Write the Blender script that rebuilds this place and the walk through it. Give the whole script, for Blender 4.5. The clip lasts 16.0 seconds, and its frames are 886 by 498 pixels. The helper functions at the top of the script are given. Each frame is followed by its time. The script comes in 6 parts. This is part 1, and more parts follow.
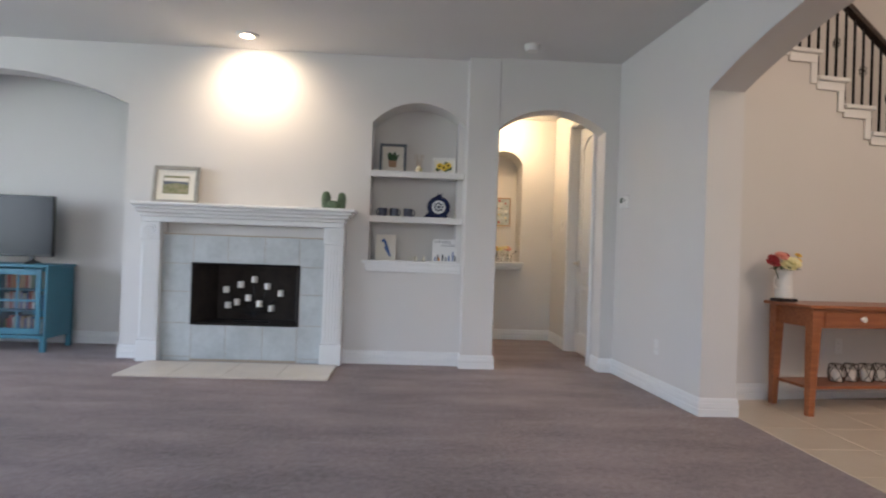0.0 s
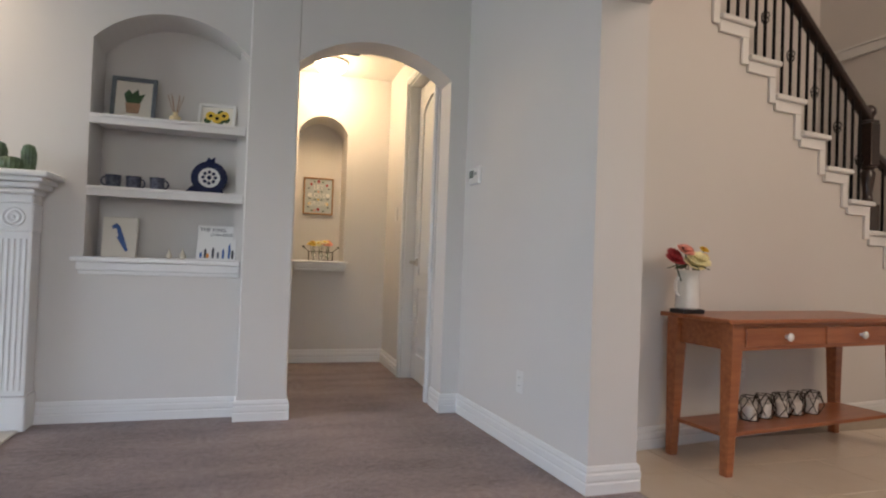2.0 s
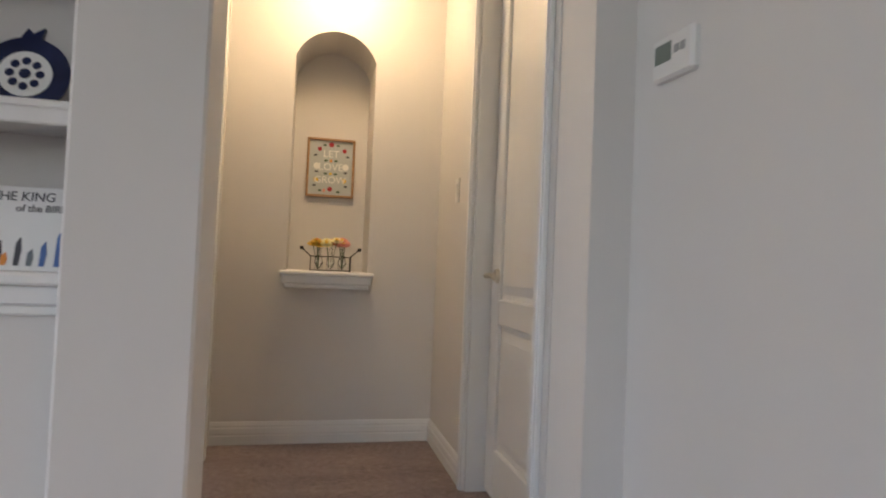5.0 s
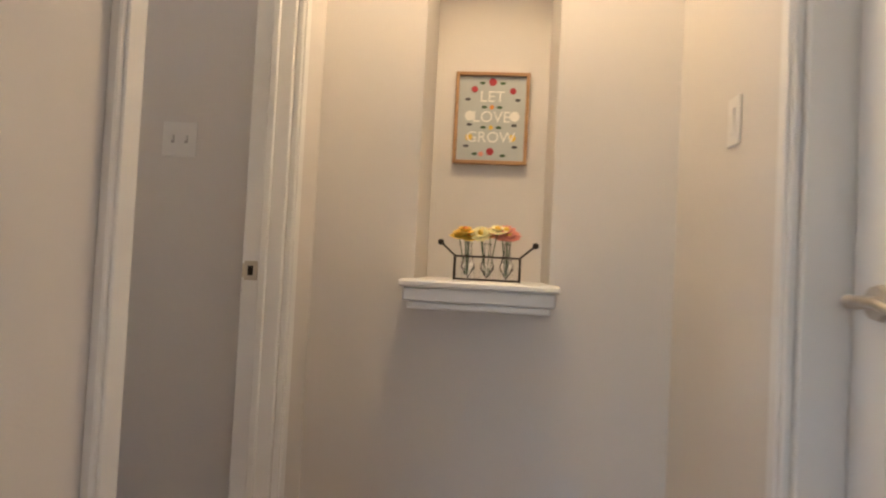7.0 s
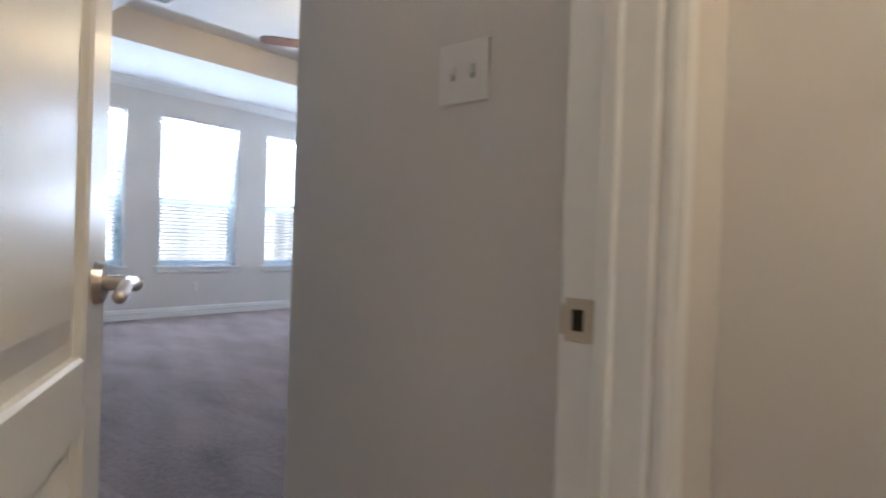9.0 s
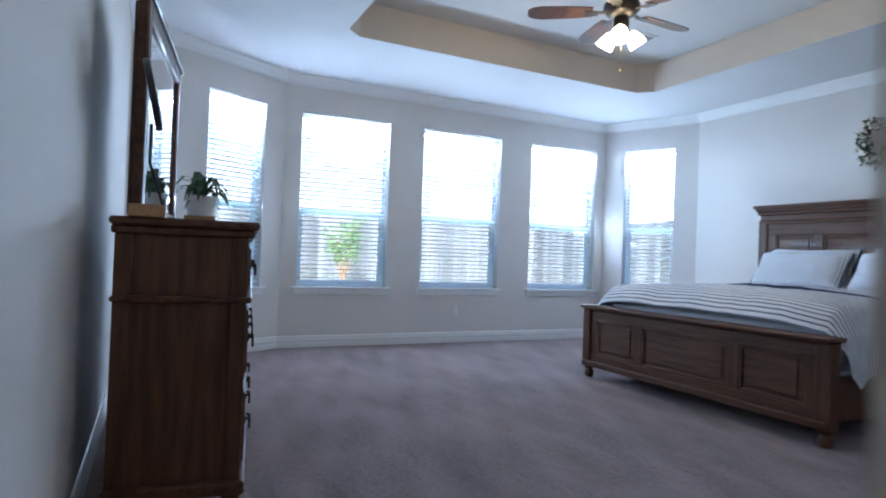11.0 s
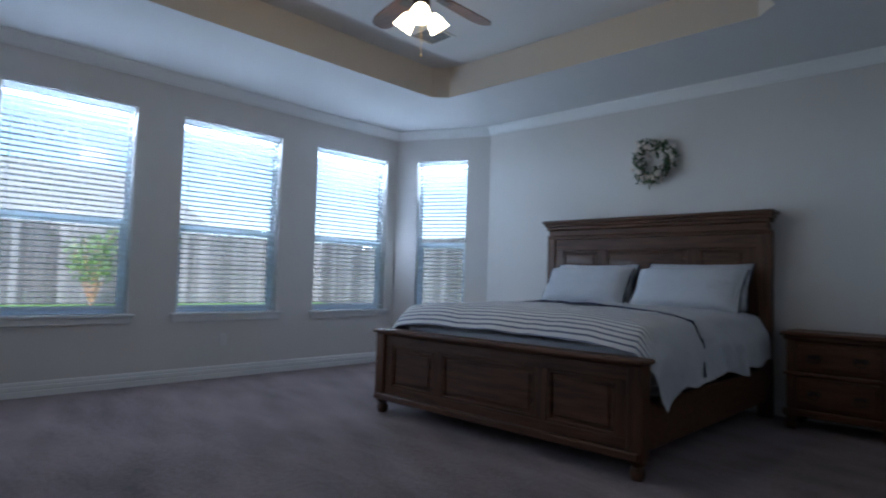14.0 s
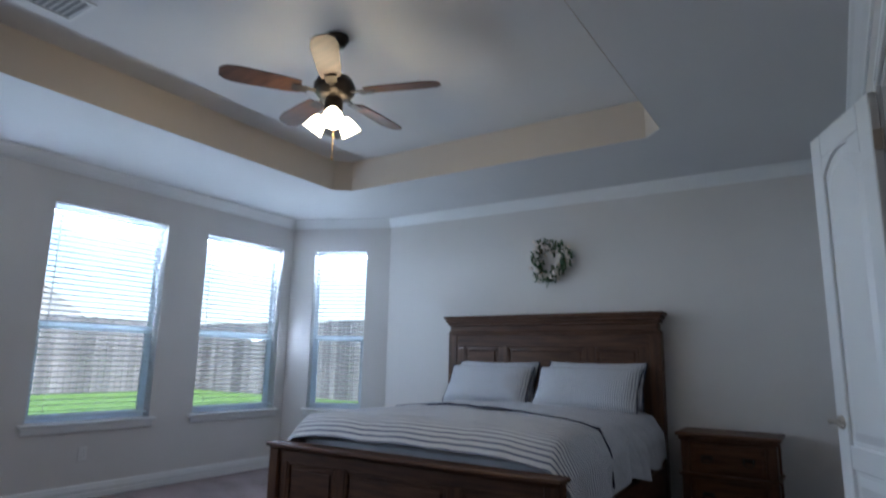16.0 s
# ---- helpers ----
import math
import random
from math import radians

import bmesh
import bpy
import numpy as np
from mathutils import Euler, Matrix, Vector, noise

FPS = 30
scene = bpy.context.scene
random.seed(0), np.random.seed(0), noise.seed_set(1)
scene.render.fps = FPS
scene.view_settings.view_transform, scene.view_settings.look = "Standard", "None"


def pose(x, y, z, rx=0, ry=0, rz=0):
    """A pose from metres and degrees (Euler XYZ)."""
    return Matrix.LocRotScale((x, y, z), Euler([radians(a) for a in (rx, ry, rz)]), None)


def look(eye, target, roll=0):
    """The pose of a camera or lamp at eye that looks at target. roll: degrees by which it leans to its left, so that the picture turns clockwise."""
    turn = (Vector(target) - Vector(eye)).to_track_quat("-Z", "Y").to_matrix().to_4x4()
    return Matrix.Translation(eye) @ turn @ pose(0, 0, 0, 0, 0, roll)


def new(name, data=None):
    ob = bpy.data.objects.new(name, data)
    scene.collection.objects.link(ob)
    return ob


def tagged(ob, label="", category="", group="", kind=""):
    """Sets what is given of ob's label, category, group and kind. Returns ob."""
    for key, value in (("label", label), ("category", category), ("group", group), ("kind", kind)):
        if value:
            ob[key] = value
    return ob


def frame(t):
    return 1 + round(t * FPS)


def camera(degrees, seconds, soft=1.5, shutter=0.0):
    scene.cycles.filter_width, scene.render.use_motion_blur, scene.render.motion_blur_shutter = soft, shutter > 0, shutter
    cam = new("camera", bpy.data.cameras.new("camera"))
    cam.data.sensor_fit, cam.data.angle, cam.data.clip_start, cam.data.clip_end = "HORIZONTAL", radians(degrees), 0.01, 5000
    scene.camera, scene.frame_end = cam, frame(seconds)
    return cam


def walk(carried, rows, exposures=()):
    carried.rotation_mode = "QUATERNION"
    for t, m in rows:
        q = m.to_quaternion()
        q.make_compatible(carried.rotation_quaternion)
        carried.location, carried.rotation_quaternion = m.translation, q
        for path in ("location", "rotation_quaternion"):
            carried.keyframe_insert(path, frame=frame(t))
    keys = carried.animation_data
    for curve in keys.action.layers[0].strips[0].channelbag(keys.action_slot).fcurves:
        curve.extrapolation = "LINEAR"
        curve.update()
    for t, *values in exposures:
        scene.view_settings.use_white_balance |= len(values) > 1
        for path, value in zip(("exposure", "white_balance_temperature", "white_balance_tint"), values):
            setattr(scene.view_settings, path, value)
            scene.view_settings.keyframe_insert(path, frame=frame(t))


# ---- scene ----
cam = camera(73.4, 16.0, 2.0, 0.4)
PATH = [
    (0, (1.256, -0.307, 1.023), (1.359, 1.69, 1.036), 2.0),
    (0.5, (1.39, 0.08, 1.013), (1.662, 2.061, 1.041), 2.1),
    (1, (1.533, 0.459, 0.984), (1.987, 2.406, 1.023), 2.2),
    (1.5, (1.658, 0.866, 0.986), (2.246, 2.777, 1.022), 2.1),
    (2, (1.805, 1.281, 0.988), (2.397, 3.191, 1.025), 2.1),
    (2.5, (1.917, 1.646, 0.981), (2.497, 3.56, 1.017), 2.1),
    (3, (1.986, 2.014, 0.991), (2.561, 3.929, 1.031), 2.1),
    (3.5, (2.077, 2.409, 0.985), (2.628, 4.331, 1.034), 2.1),
    (4, (2.141, 2.766, 0.971), (2.626, 4.705, 1.023), 2.1),
    (4.2, (2.161, 2.917, 0.982), (2.631, 4.86, 1.036), 2.2),
    (6.3, (2.37, 4.432, 0.987), (2.539, 6.423, 1.058), 2.7),
    (6.5, (2.38, 4.562, 1.002), (2.453, 6.559, 1.066), 2.8),
    (7, (2.385, 4.913, 0.988), (2.21, 6.905, 1.042), 2.9),
    (7.5, (2.341, 5.197, 1.008), (2.015, 7.17, 1.045), 3.0),
    (8, (2.285, 5.485, 1.031), (1.702, 7.398, 1.043), 3.0),
    (8.5, (2.214, 5.684, 1.011), (1.256, 7.44, 1.013), 2.8),
    (9, (2.03, 5.892, 1.037), (0.752, 7.43, 1.018), 2.0),
    (9.5, (1.842, 6.071, 1.046), (0.295, 7.339, 1.031), 1.7),
    (10, (1.617, 6.27, 1.0), (-0.07, 7.345, 1.01), 2.1),
    (10.2, (1.517, 6.325, 1.003), (-0.195, 7.365, 1.013), 2.1),
    (11.2, (0.850, 6.560, 1.015), (-0.970, 7.400, 1.045), 2.2),
    (12.3, (0.51, 6.887, 1.051), (-1.336, 7.656, 1.096), 2.4),
    (12.5, (0.42, 6.934, 1.051), (-1.41, 7.74, 1.102), 2.5),
    (13, (0.26, 6.955, 1.037), (-1.46, 7.972, 1.118), 2.3),
    (13.5, (0.256, 6.969, 1.038), (-1.323, 8.193, 1.132), 2.1),
    (14, (0.311, 6.987, 1.02), (-1.074, 8.426, 1.123), 1.7),
    (14.5, (0.318, 7.001, 1.013), (-0.854, 8.618, 1.119), 1.3),
    (15, (0.286, 6.998, 1.056), (-0.765, 8.697, 1.151), 1.0),
    (15.5, (0.198, 7.006, 1.16), (-0.851, 8.701, 1.323), 1.0),
    (16, (0.14, 6.982, 1.214), (-0.94, 8.624, 1.582), 1.2),
]
EXPOSURES = [(0, 2.77, 6400, 16), (2.5, 2.74, 6600, 16), (3.2, 2.66, 6600, 16), (4.2, 2.5, 6650, 16), (6.3, 2.98, 6600, 18), (7.5, 3.08, 6500, 18), (8.3, 3.05, 6300, 16), (9.3, 2.82, 5600, 12), (10.2, 2.75, 5350, 10), (12.3, 1.68, 5200, 10), (12.8, 1.5, 5250, 10), (13.4, 1.18, 5300, 10), (14.0, 1.25, 5400, 11), (14.5, 1.42, 5500, 11), (15.0, 1.6, 5560, 12), (15.5, 1.6, 5580, 12), (16, 1.52, 5600, 12)]
walk(cam, [(t, look(e, g, r)) for t, e, g, r in PATH], EXPOSURES)

# ---- world and lights ----
world = bpy.data.worlds.new("sky")
scene.world = world
world.use_nodes = True
wn = world.node_tree
sky = wn.nodes.new("ShaderNodeTexSky")
sky.sky_type, sky.sun_disc = "NISHITA", False
sky.sun_elevation, sky.sun_rotation, sky.dust_density = radians(50), radians(122), 2.0
wn.nodes["Background"].inputs[1].default_value = 0.15
wn.links.new(sky.outputs[0], wn.nodes["Background"].inputs[0])


def sun_lamp(name, m, strength, angle, color):
    d = bpy.data.lights.new(name, "SUN")
    d.energy, d.angle, d.color = strength, radians(angle), color
    ob = new(name, d)
    ob.matrix_world = m
    return ob


def area_lamp(name, m, w, h, watts, color):
    d = bpy.data.lights.new(name, "AREA")
    d.shape, d.size, d.size_y, d.energy, d.color = "RECTANGLE", w, h, watts, color
    ob = new(name, d)
    ob.matrix_world = m
    return ob


def point_lamp(name, p, watts, color, radius=0.05):
    d = bpy.data.lights.new(name, "POINT")
    d.energy, d.color, d.shadow_soft_size = watts, color, radius
    ob = new(name, d)
    ob.location = p
    return ob


def spot_lamp(name, m, watts, color, angle, blend=0.6):
    d = bpy.data.lights.new(name, "SPOT")
    d.energy, d.color, d.spot_size, d.spot_blend, d.shadow_soft_size = watts, color, radians(angle), blend, 0.05
    ob = new(name, d)
    ob.matrix_world = m
    return ob


DAY, WARM = (0.80, 0.90, 1.0), (1.0, 0.76, 0.45)
sun_lamp("sun", look((22, -14, 30), (0, 0, 0)), 2.5, 5, (1.0, 0.96, 0.9))
# added daylight lamps in an assumed south window and the unseen west window
area_lamp("living_window_light", look((0.6, -4.05, 1.6), (0.6, 0, 1.6)), 3.4, 1.8, 5.0, DAY)
area_lamp("recess_window_light", look((-5.55, 1.6, 1.6), (0, 1.6, 1.6)), 4.0, 1.8, 24, (0.74, 0.86, 1.0))
# unseen warm fill added to brighten the stairwell; no window is built there
area_lamp("foyer_window_light", look((5.6, -0.6, 4.2), (5.4, 4.0, 2.4)), 1.8, 2.2, 13, (1.0, 0.82, 0.64))
# unseen fill added to light the bathroom, in front of a windowless wall
area_lamp("bath_window_light", look((2.45, 10.4, 1.7), (0.5, 10.0, 1.3)), 1.0, 1.0, 3.0, (1.0, 0.93, 0.86))
spot_lamp("mantel_spot_light", look((-0.18, 4.74, 2.745), (-0.18, 5.15, 1.95)), 8, (1.0, 0.82, 0.58), 160, 1.0)
point_lamp("hall_lamp_light", (2.345, 6.50, 2.50), 2.0, (1.0, 0.71, 0.36), 0.09)
FAN = (-2.265, 9.41)
for k in range(3):
    a = radians(75 + 120 * k)
    point_lamp("fan_lamp_light", (FAN[0] + 0.13 * math.cos(a), FAN[1] + 0.13 * math.sin(a), 2.49), 0.5, (1.0, 0.74, 0.42), 0.05)

# ---- materials ----


def mat(name, color, rough=0.6, metal=0.0, var=0.0, scale=4.0, bump=0.0, bscale=60.0, spec=0.5, stretch=(1, 1, 1), color2=None, emit=0.0, coat=0.0, fine=0.0):
    m = bpy.data.materials.new(name)
    m.use_nodes = True
    nt = m.node_tree
    b = nt.nodes["Principled BSDF"]
    b.inputs["Roughness"].default_value = rough
    b.inputs["Metallic"].default_value = metal
    b.inputs["Specular IOR Level"].default_value = spec
    b.inputs["Coat Weight"].default_value = coat
    b.inputs["Base Color"].default_value = (*color, 1)
    tc = nt.nodes.new("ShaderNodeTexCoord")
    mp = nt.nodes.new("ShaderNodeMapping")
    mp.inputs["Scale"].default_value = stretch
    nt.links.new(tc.outputs["Object"], mp.inputs[0])
    if var or color2:
        n1 = nt.nodes.new("ShaderNodeTexNoise")
        n1.inputs["Scale"].default_value, n1.inputs["Detail"].default_value = scale, 6
        nt.links.new(mp.outputs[0], n1.inputs["Vector"])
        fac = n1.outputs[0]
        if fine:
            n2 = nt.nodes.new("ShaderNodeTexNoise")
            n2.inputs["Scale"].default_value, n2.inputs["Detail"].default_value = bscale, 3
            nt.links.new(mp.outputs[0], n2.inputs["Vector"])
            mx = nt.nodes.new("ShaderNodeMath")
            mx.operation = "MULTIPLY_ADD"
            mx.inputs[1].default_value = fine
            nt.links.new(n2.outputs[0], mx.inputs[0])
            nt.links.new(n1.outputs[0], mx.inputs[2])
            sb = nt.nodes.new("ShaderNodeMath")
            sb.operation = "SUBTRACT"
            sb.inputs[1].default_value = fine * 0.5
            nt.links.new(mx.outputs[0], sb.inputs[0])
            fac = sb.outputs[0]
        r = nt.nodes.new("ShaderNodeValToRGB")
        r.color_ramp.elements[0].position, r.color_ramp.elements[1].position = 0.3, 0.7
        c2 = color2 or [c * (1 + var) for c in color]
        c1 = color if color2 else [c * (1 - var) for c in color]
        r.color_ramp.elements[0].color, r.color_ramp.elements[1].color = (*c1, 1), (*c2, 1)
        nt.links.new(fac, r.inputs[0])
        nt.links.new(r.outputs[0], b.inputs["Base Color"])
    if bump:
        n3 = nt.nodes.new("ShaderNodeTexNoise")
        n3.inputs["Scale"].default_value, n3.inputs["Detail"].default_value = bscale, 4
        nt.links.new(mp.outputs[0], n3.inputs["Vector"])
        bp = nt.nodes.new("ShaderNodeBump")
        bp.inputs["Strength"].default_value, bp.inputs["Distance"].default_value = bump, 0.01
        nt.links.new(n3.outputs[0], bp.inputs["Height"])
        nt.links.new(bp.outputs[0], b.inputs["Normal"])
    if emit:
        b.inputs["Emission Color"].default_value = (*color, 1)
        b.inputs["Emission Strength"].default_value = emit
    return m


def stripes(name, c1, c2, per_m, axis, rough=0.85, duty=0.5):
    """Fine woven stripes across one object axis."""
    m = mat(name, c1, rough)
    nt = m.node_tree
    b = nt.nodes["Principled BSDF"]
    tc = nt.nodes.new("ShaderNodeTexCoord")
    sp = nt.nodes.new("ShaderNodeSeparateXYZ")
    nt.links.new(tc.outputs["Object"], sp.inputs[0])
    mu = nt.nodes.new("ShaderNodeMath")
    mu.operation = "MULTIPLY"
    mu.inputs[1].default_value = per_m
    nt.links.new(sp.outputs[axis], mu.inputs[0])
    fr = nt.nodes.new("ShaderNodeMath")
    fr.operation = "FRACT"
    nt.links.new(mu.outputs[0], fr.inputs[0])
    gt = nt.nodes.new("ShaderNodeMath")
    gt.operation = "GREATER_THAN"
    gt.inputs[1].default_value = duty
    nt.links.new(fr.outputs[0], gt.inputs[0])
    mx = nt.nodes.new("ShaderNodeMix")
    mx.data_type = "RGBA"
    mx.inputs["A"].default_value, mx.inputs["B"].default_value = (*c1, 1), (*c2, 1)
    nt.links.new(gt.outputs[0], mx.inputs["Factor"])
    nt.links.new(mx.outputs["Result"], b.inputs["Base Color"])
    n3 = nt.nodes.new("ShaderNodeTexNoise")
    n3.inputs["Scale"].default_value = 9
    nt.links.new(tc.outputs["Object"], n3.inputs["Vector"])
    bp = nt.nodes.new("ShaderNodeBump")
    bp.inputs["Strength"].default_value, bp.inputs["Distance"].default_value = 0.5, 0.03
    nt.links.new(n3.outputs[0], bp.inputs["Height"])
    nt.links.new(bp.outputs[0], b.inputs["Normal"])
    return m


def tinted(m, amount):
    """Vary the base colour from piece to piece."""
    nt = m.node_tree
    b = nt.nodes["Principled BSDF"]
    src = b.inputs["Base Color"].links[0].from_socket
    info = nt.nodes.new("ShaderNodeObjectInfo")
    k = nt.nodes.new("ShaderNodeMapRange")
    k.inputs["To Min"].default_value, k.inputs["To Max"].default_value = 1 - amount, 1 + amount
    nt.links.new(info.outputs["Random"], k.inputs["Value"])
    hs = nt.nodes.new("ShaderNodeHueSaturation")
    nt.links.new(k.outputs[0], hs.inputs["Value"])
    nt.links.new(src, hs.inputs["Color"])
    nt.links.new(hs.outputs[0], b.inputs["Base Color"])


def carpet_mat(name, dark, light, tracks=0.0):
    """Cut pile with vacuum tracks and trodden patches."""
    m = mat(name, dark, 0.95, spec=0.1)
    nt = m.node_tree
    b = nt.nodes["Principled BSDF"]
    b.inputs["Sheen Weight"].default_value = 0.25
    tc = nt.nodes.new("ShaderNodeTexCoord")

    def nz(scale, detail, stretch=(1, 1, 1), rot=0.0):
        mp = nt.nodes.new("ShaderNodeMapping")
        mp.inputs["Scale"].default_value = stretch
        mp.inputs["Rotation"].default_value = (0, 0, rot)
        nt.links.new(tc.outputs["Object"], mp.inputs[0])
        n = nt.nodes.new("ShaderNodeTexNoise")
        n.inputs["Scale"].default_value, n.inputs["Detail"].default_value = scale, detail
        nt.links.new(mp.outputs[0], n.inputs["Vector"])
        return n.outputs[0]

    def mix(a, w, c):
        k = nt.nodes.new("ShaderNodeMath")
        k.operation = "MULTIPLY_ADD"
        k.inputs[1].default_value = w
        nt.links.new(a, k.inputs[0])
        if c is None:
            k.inputs[2].default_value = 0
        else:
            nt.links.new(c, k.inputs[2])
        return k.outputs[0]

    pile = nz(150, 3)
    tuft = nz(34, 4)
    streak = nz(2.2, 3, (0.6, 2.2, 1), 0.5)
    patch = nz(1.6, 5)
    if tracks:
        mp = nt.nodes.new("ShaderNodeMapping")
        mp.inputs["Rotation"].default_value = (0, 0, radians(24))
        nt.links.new(tc.outputs["Object"], mp.inputs[0])
        wv = nt.nodes.new("ShaderNodeTexWave")
        wv.bands_direction = "Y"
        wv.inputs["Scale"].default_value, wv.inputs["Distortion"].default_value = 1.1, 5.0
        wv.inputs["Detail"].default_value, wv.inputs["Detail Scale"].default_value = 2, 0.5
        nt.links.new(mp.outputs[0], wv.inputs["Vector"])
        patch = mix(wv.outputs["Fac"], tracks, patch)
    total = mix(pile, 0.46, mix(tuft, 0.42, mix(streak, 0.36, mix(patch, 0.34, None))))
    r = nt.nodes.new("ShaderNodeValToRGB")
    r.color_ramp.elements[0].position, r.color_ramp.elements[1].position = 0.60, 0.96
    r.color_ramp.elements[0].color, r.color_ramp.elements[1].color = (*dark, 1), (*light, 1)
    nt.links.new(total, r.inputs[0])
    nt.links.new(r.outputs[0], b.inputs["Base Color"])
    bp = nt.nodes.new("ShaderNodeBump")
    bp.inputs["Strength"].default_value, bp.inputs["Distance"].default_value = 0.9, 0.02
    nt.links.new(mix(pile, 0.6, mix(tuft, 0.5, None)), bp.inputs["Height"])
    nt.links.new(bp.outputs[0], b.inputs["Normal"])
    return m


def glass_mat(name, color=(1, 1, 1), rough=0.0):
    m = mat(name, color, rough)
    m.node_tree.nodes["Principled BSDF"].inputs["Transmission Weight"].default_value = 1.0
    return m


PAINT = mat("greige_wall_paint", (0.65, 0.625, 0.60), 0.75, var=0.02, scale=1.2, bump=0.05, bscale=140)
CEIL = mat("ceiling_paint", (0.66, 0.65, 0.64), 0.85, var=0.02, scale=1.5, bump=0.15, bscale=110)
TRIM = mat("white_trim_paint", (0.75, 0.75, 0.74), 0.35, var=0.015, scale=3, bump=0.02, bscale=30)
SHELF = mat("niche_shelf_paint", (0.72, 0.70, 0.68), 0.45, var=0.02, scale=3)
CARPET = carpet_mat("mauve_grey_carpet", (0.15, 0.112, 0.108), (0.42, 0.325, 0.315))
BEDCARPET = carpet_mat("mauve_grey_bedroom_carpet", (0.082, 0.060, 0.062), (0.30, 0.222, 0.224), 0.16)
TILE = mat("cream_floor_tile", (0.60, 0.50, 0.38), 0.3, var=0.08, scale=3, bump=0.03, bscale=20, color2=(0.68, 0.59, 0.47))
GROUT = mat("tan_grout", (0.42, 0.35, 0.27), 0.9, var=0.1, scale=40)
SLATE = mat("grey_fireplace_tile", (0.42, 0.45, 0.45), 0.45, scale=5, color2=(0.54, 0.57, 0.57), bump=0.04, bscale=25, fine=0.4)
HEARTH = mat("cream_hearth_tile", (0.66, 0.60, 0.52), 0.35, var=0.06, scale=5)
FIREBRICK = mat("dark_firebox_brick", (0.030, 0.022, 0.018), 0.8, var=0.35, scale=9, bump=0.4, bscale=30)
BLACK = mat("black_metal", (0.012, 0.012, 0.013), 0.4, 0.6)
BRONZE = mat("dark_bronze", (0.035, 0.028, 0.022), 0.4, 0.8, var=0.2, scale=20)
NICKEL = mat("satin_nickel", (0.55, 0.50, 0.44), 0.28, 1.0, var=0.05, scale=30)
CHERRY = mat("cherry_wood", (0.25, 0.075, 0.028), 0.35, scale=3, stretch=(1, 14, 14), color2=(0.40, 0.135, 0.05), bump=0.05, bscale=20, coat=0.2, fine=0.3)
BROWN = mat("walnut_stained_wood", (0.050, 0.021, 0.010), 0.48, spec=0.3, scale=3, stretch=(1, 10, 10), color2=(0.115, 0.052, 0.026), bump=0.06, bscale=18, coat=0.04, fine=0.3)
BROWNV = mat("walnut_stained_wood_upright", (0.050, 0.021, 0.010), 0.42, spec=0.3, scale=3, stretch=(10, 10, 1), color2=(0.11, 0.050, 0.025), bump=0.06, bscale=18, coat=0.04, fine=0.3)
ESPRESSO = mat("espresso_rail_wood", (0.018, 0.009, 0.007), 0.3, scale=4, stretch=(1, 8, 8), color2=(0.035, 0.018, 0.013), coat=0.3)
TEAL = mat("teal_painted_wood", (0.035, 0.17, 0.24), 0.45, var=0.08, scale=6)
GLASS = glass_mat("clear_glass")
MIRROR = mat("silvered_mirror", (0.9, 0.92, 0.93), 0.02, 1.0)
SCREEN = mat("dark_tv_screen", (0.010, 0.012, 0.016), 0.20, spec=0.22)
PLASTIC = mat("white_plastic", (0.72, 0.71, 0.69), 0.4)
DARKP = mat("dark_plastic", (0.02, 0.02, 0.022), 0.4)
WAX = mat("white_candle_wax", (0.78, 0.75, 0.70), 0.5)
CERAMIC = mat("white_glazed_ceramic", (0.78, 0.78, 0.76), 0.2, var=0.03, scale=20)
NAVY = mat("navy_glazed_ceramic", (0.012, 0.018, 0.06), 0.25, var=0.3, scale=14)
PAPER = mat("off_white_paper", (0.74, 0.70, 0.62), 0.8, var=0.03, scale=8)
LEAF = mat("deep_green_leaf", (0.035, 0.085, 0.03), 0.5, var=0.35, scale=25)
CACTUS = mat("sage_cactus_ceramic", (0.09, 0.14, 0.075), 0.4, var=0.4, scale=18, bump=0.3, bscale=60)
LINEN = mat("white_cotton", (0.66, 0.67, 0.70), 0.9, var=0.03, scale=6, bump=0.25, bscale=14)
DUVET = stripes("striped_duvet_cotton", (0.68, 0.68, 0.69), (0.13, 0.145, 0.22), 46, 1, duty=0.68)
PILLOW = stripes("striped_pillow_cotton", (0.68, 0.69, 0.71), (0.14, 0.155, 0.23), 54, 0, duty=0.70)
NAVYC = mat("navy_piping_cloth", (0.02, 0.025, 0.05), 0.9)
SLAT = mat("white_blind_slat", (0.80, 0.81, 0.82), 0.5)
VINYL = mat("white_window_vinyl", (0.80, 0.81, 0.82), 0.4)
for sm in (SLAT, VINYL):
    sn = sm.node_tree
    tl = sn.nodes.new("ShaderNodeBsdfTranslucent")
    tl.inputs[0].default_value = (0.92, 0.94, 0.96, 1)
    ms = sn.nodes.new("ShaderNodeMixShader")
    # the vinyl's strong translucency stands in for glare around the panes
    ms.inputs[0].default_value = 0.5 if sm is SLAT else 0.85
    sn.links.new(sn.nodes["Principled BSDF"].outputs[0], ms.inputs[1])
    sn.links.new(tl.outputs[0], ms.inputs[2])
    sn.links.new(ms.outputs[0], sn.nodes["Material Output"].inputs[0])
FENCE = mat("weathered_fence_wood", (0.12, 0.115, 0.116), 0.9, scale=4, stretch=(6, 6, 0.6), color2=(0.27, 0.255, 0.255), bump=0.2, bscale=20, fine=0.4)
tinted(FENCE, 0.45)
GRASS = mat("lawn_grass", (0.07, 0.15, 0.02), 0.95, scale=3, color2=(0.13, 0.24, 0.05), bump=0.8, bscale=90, fine=0.6)
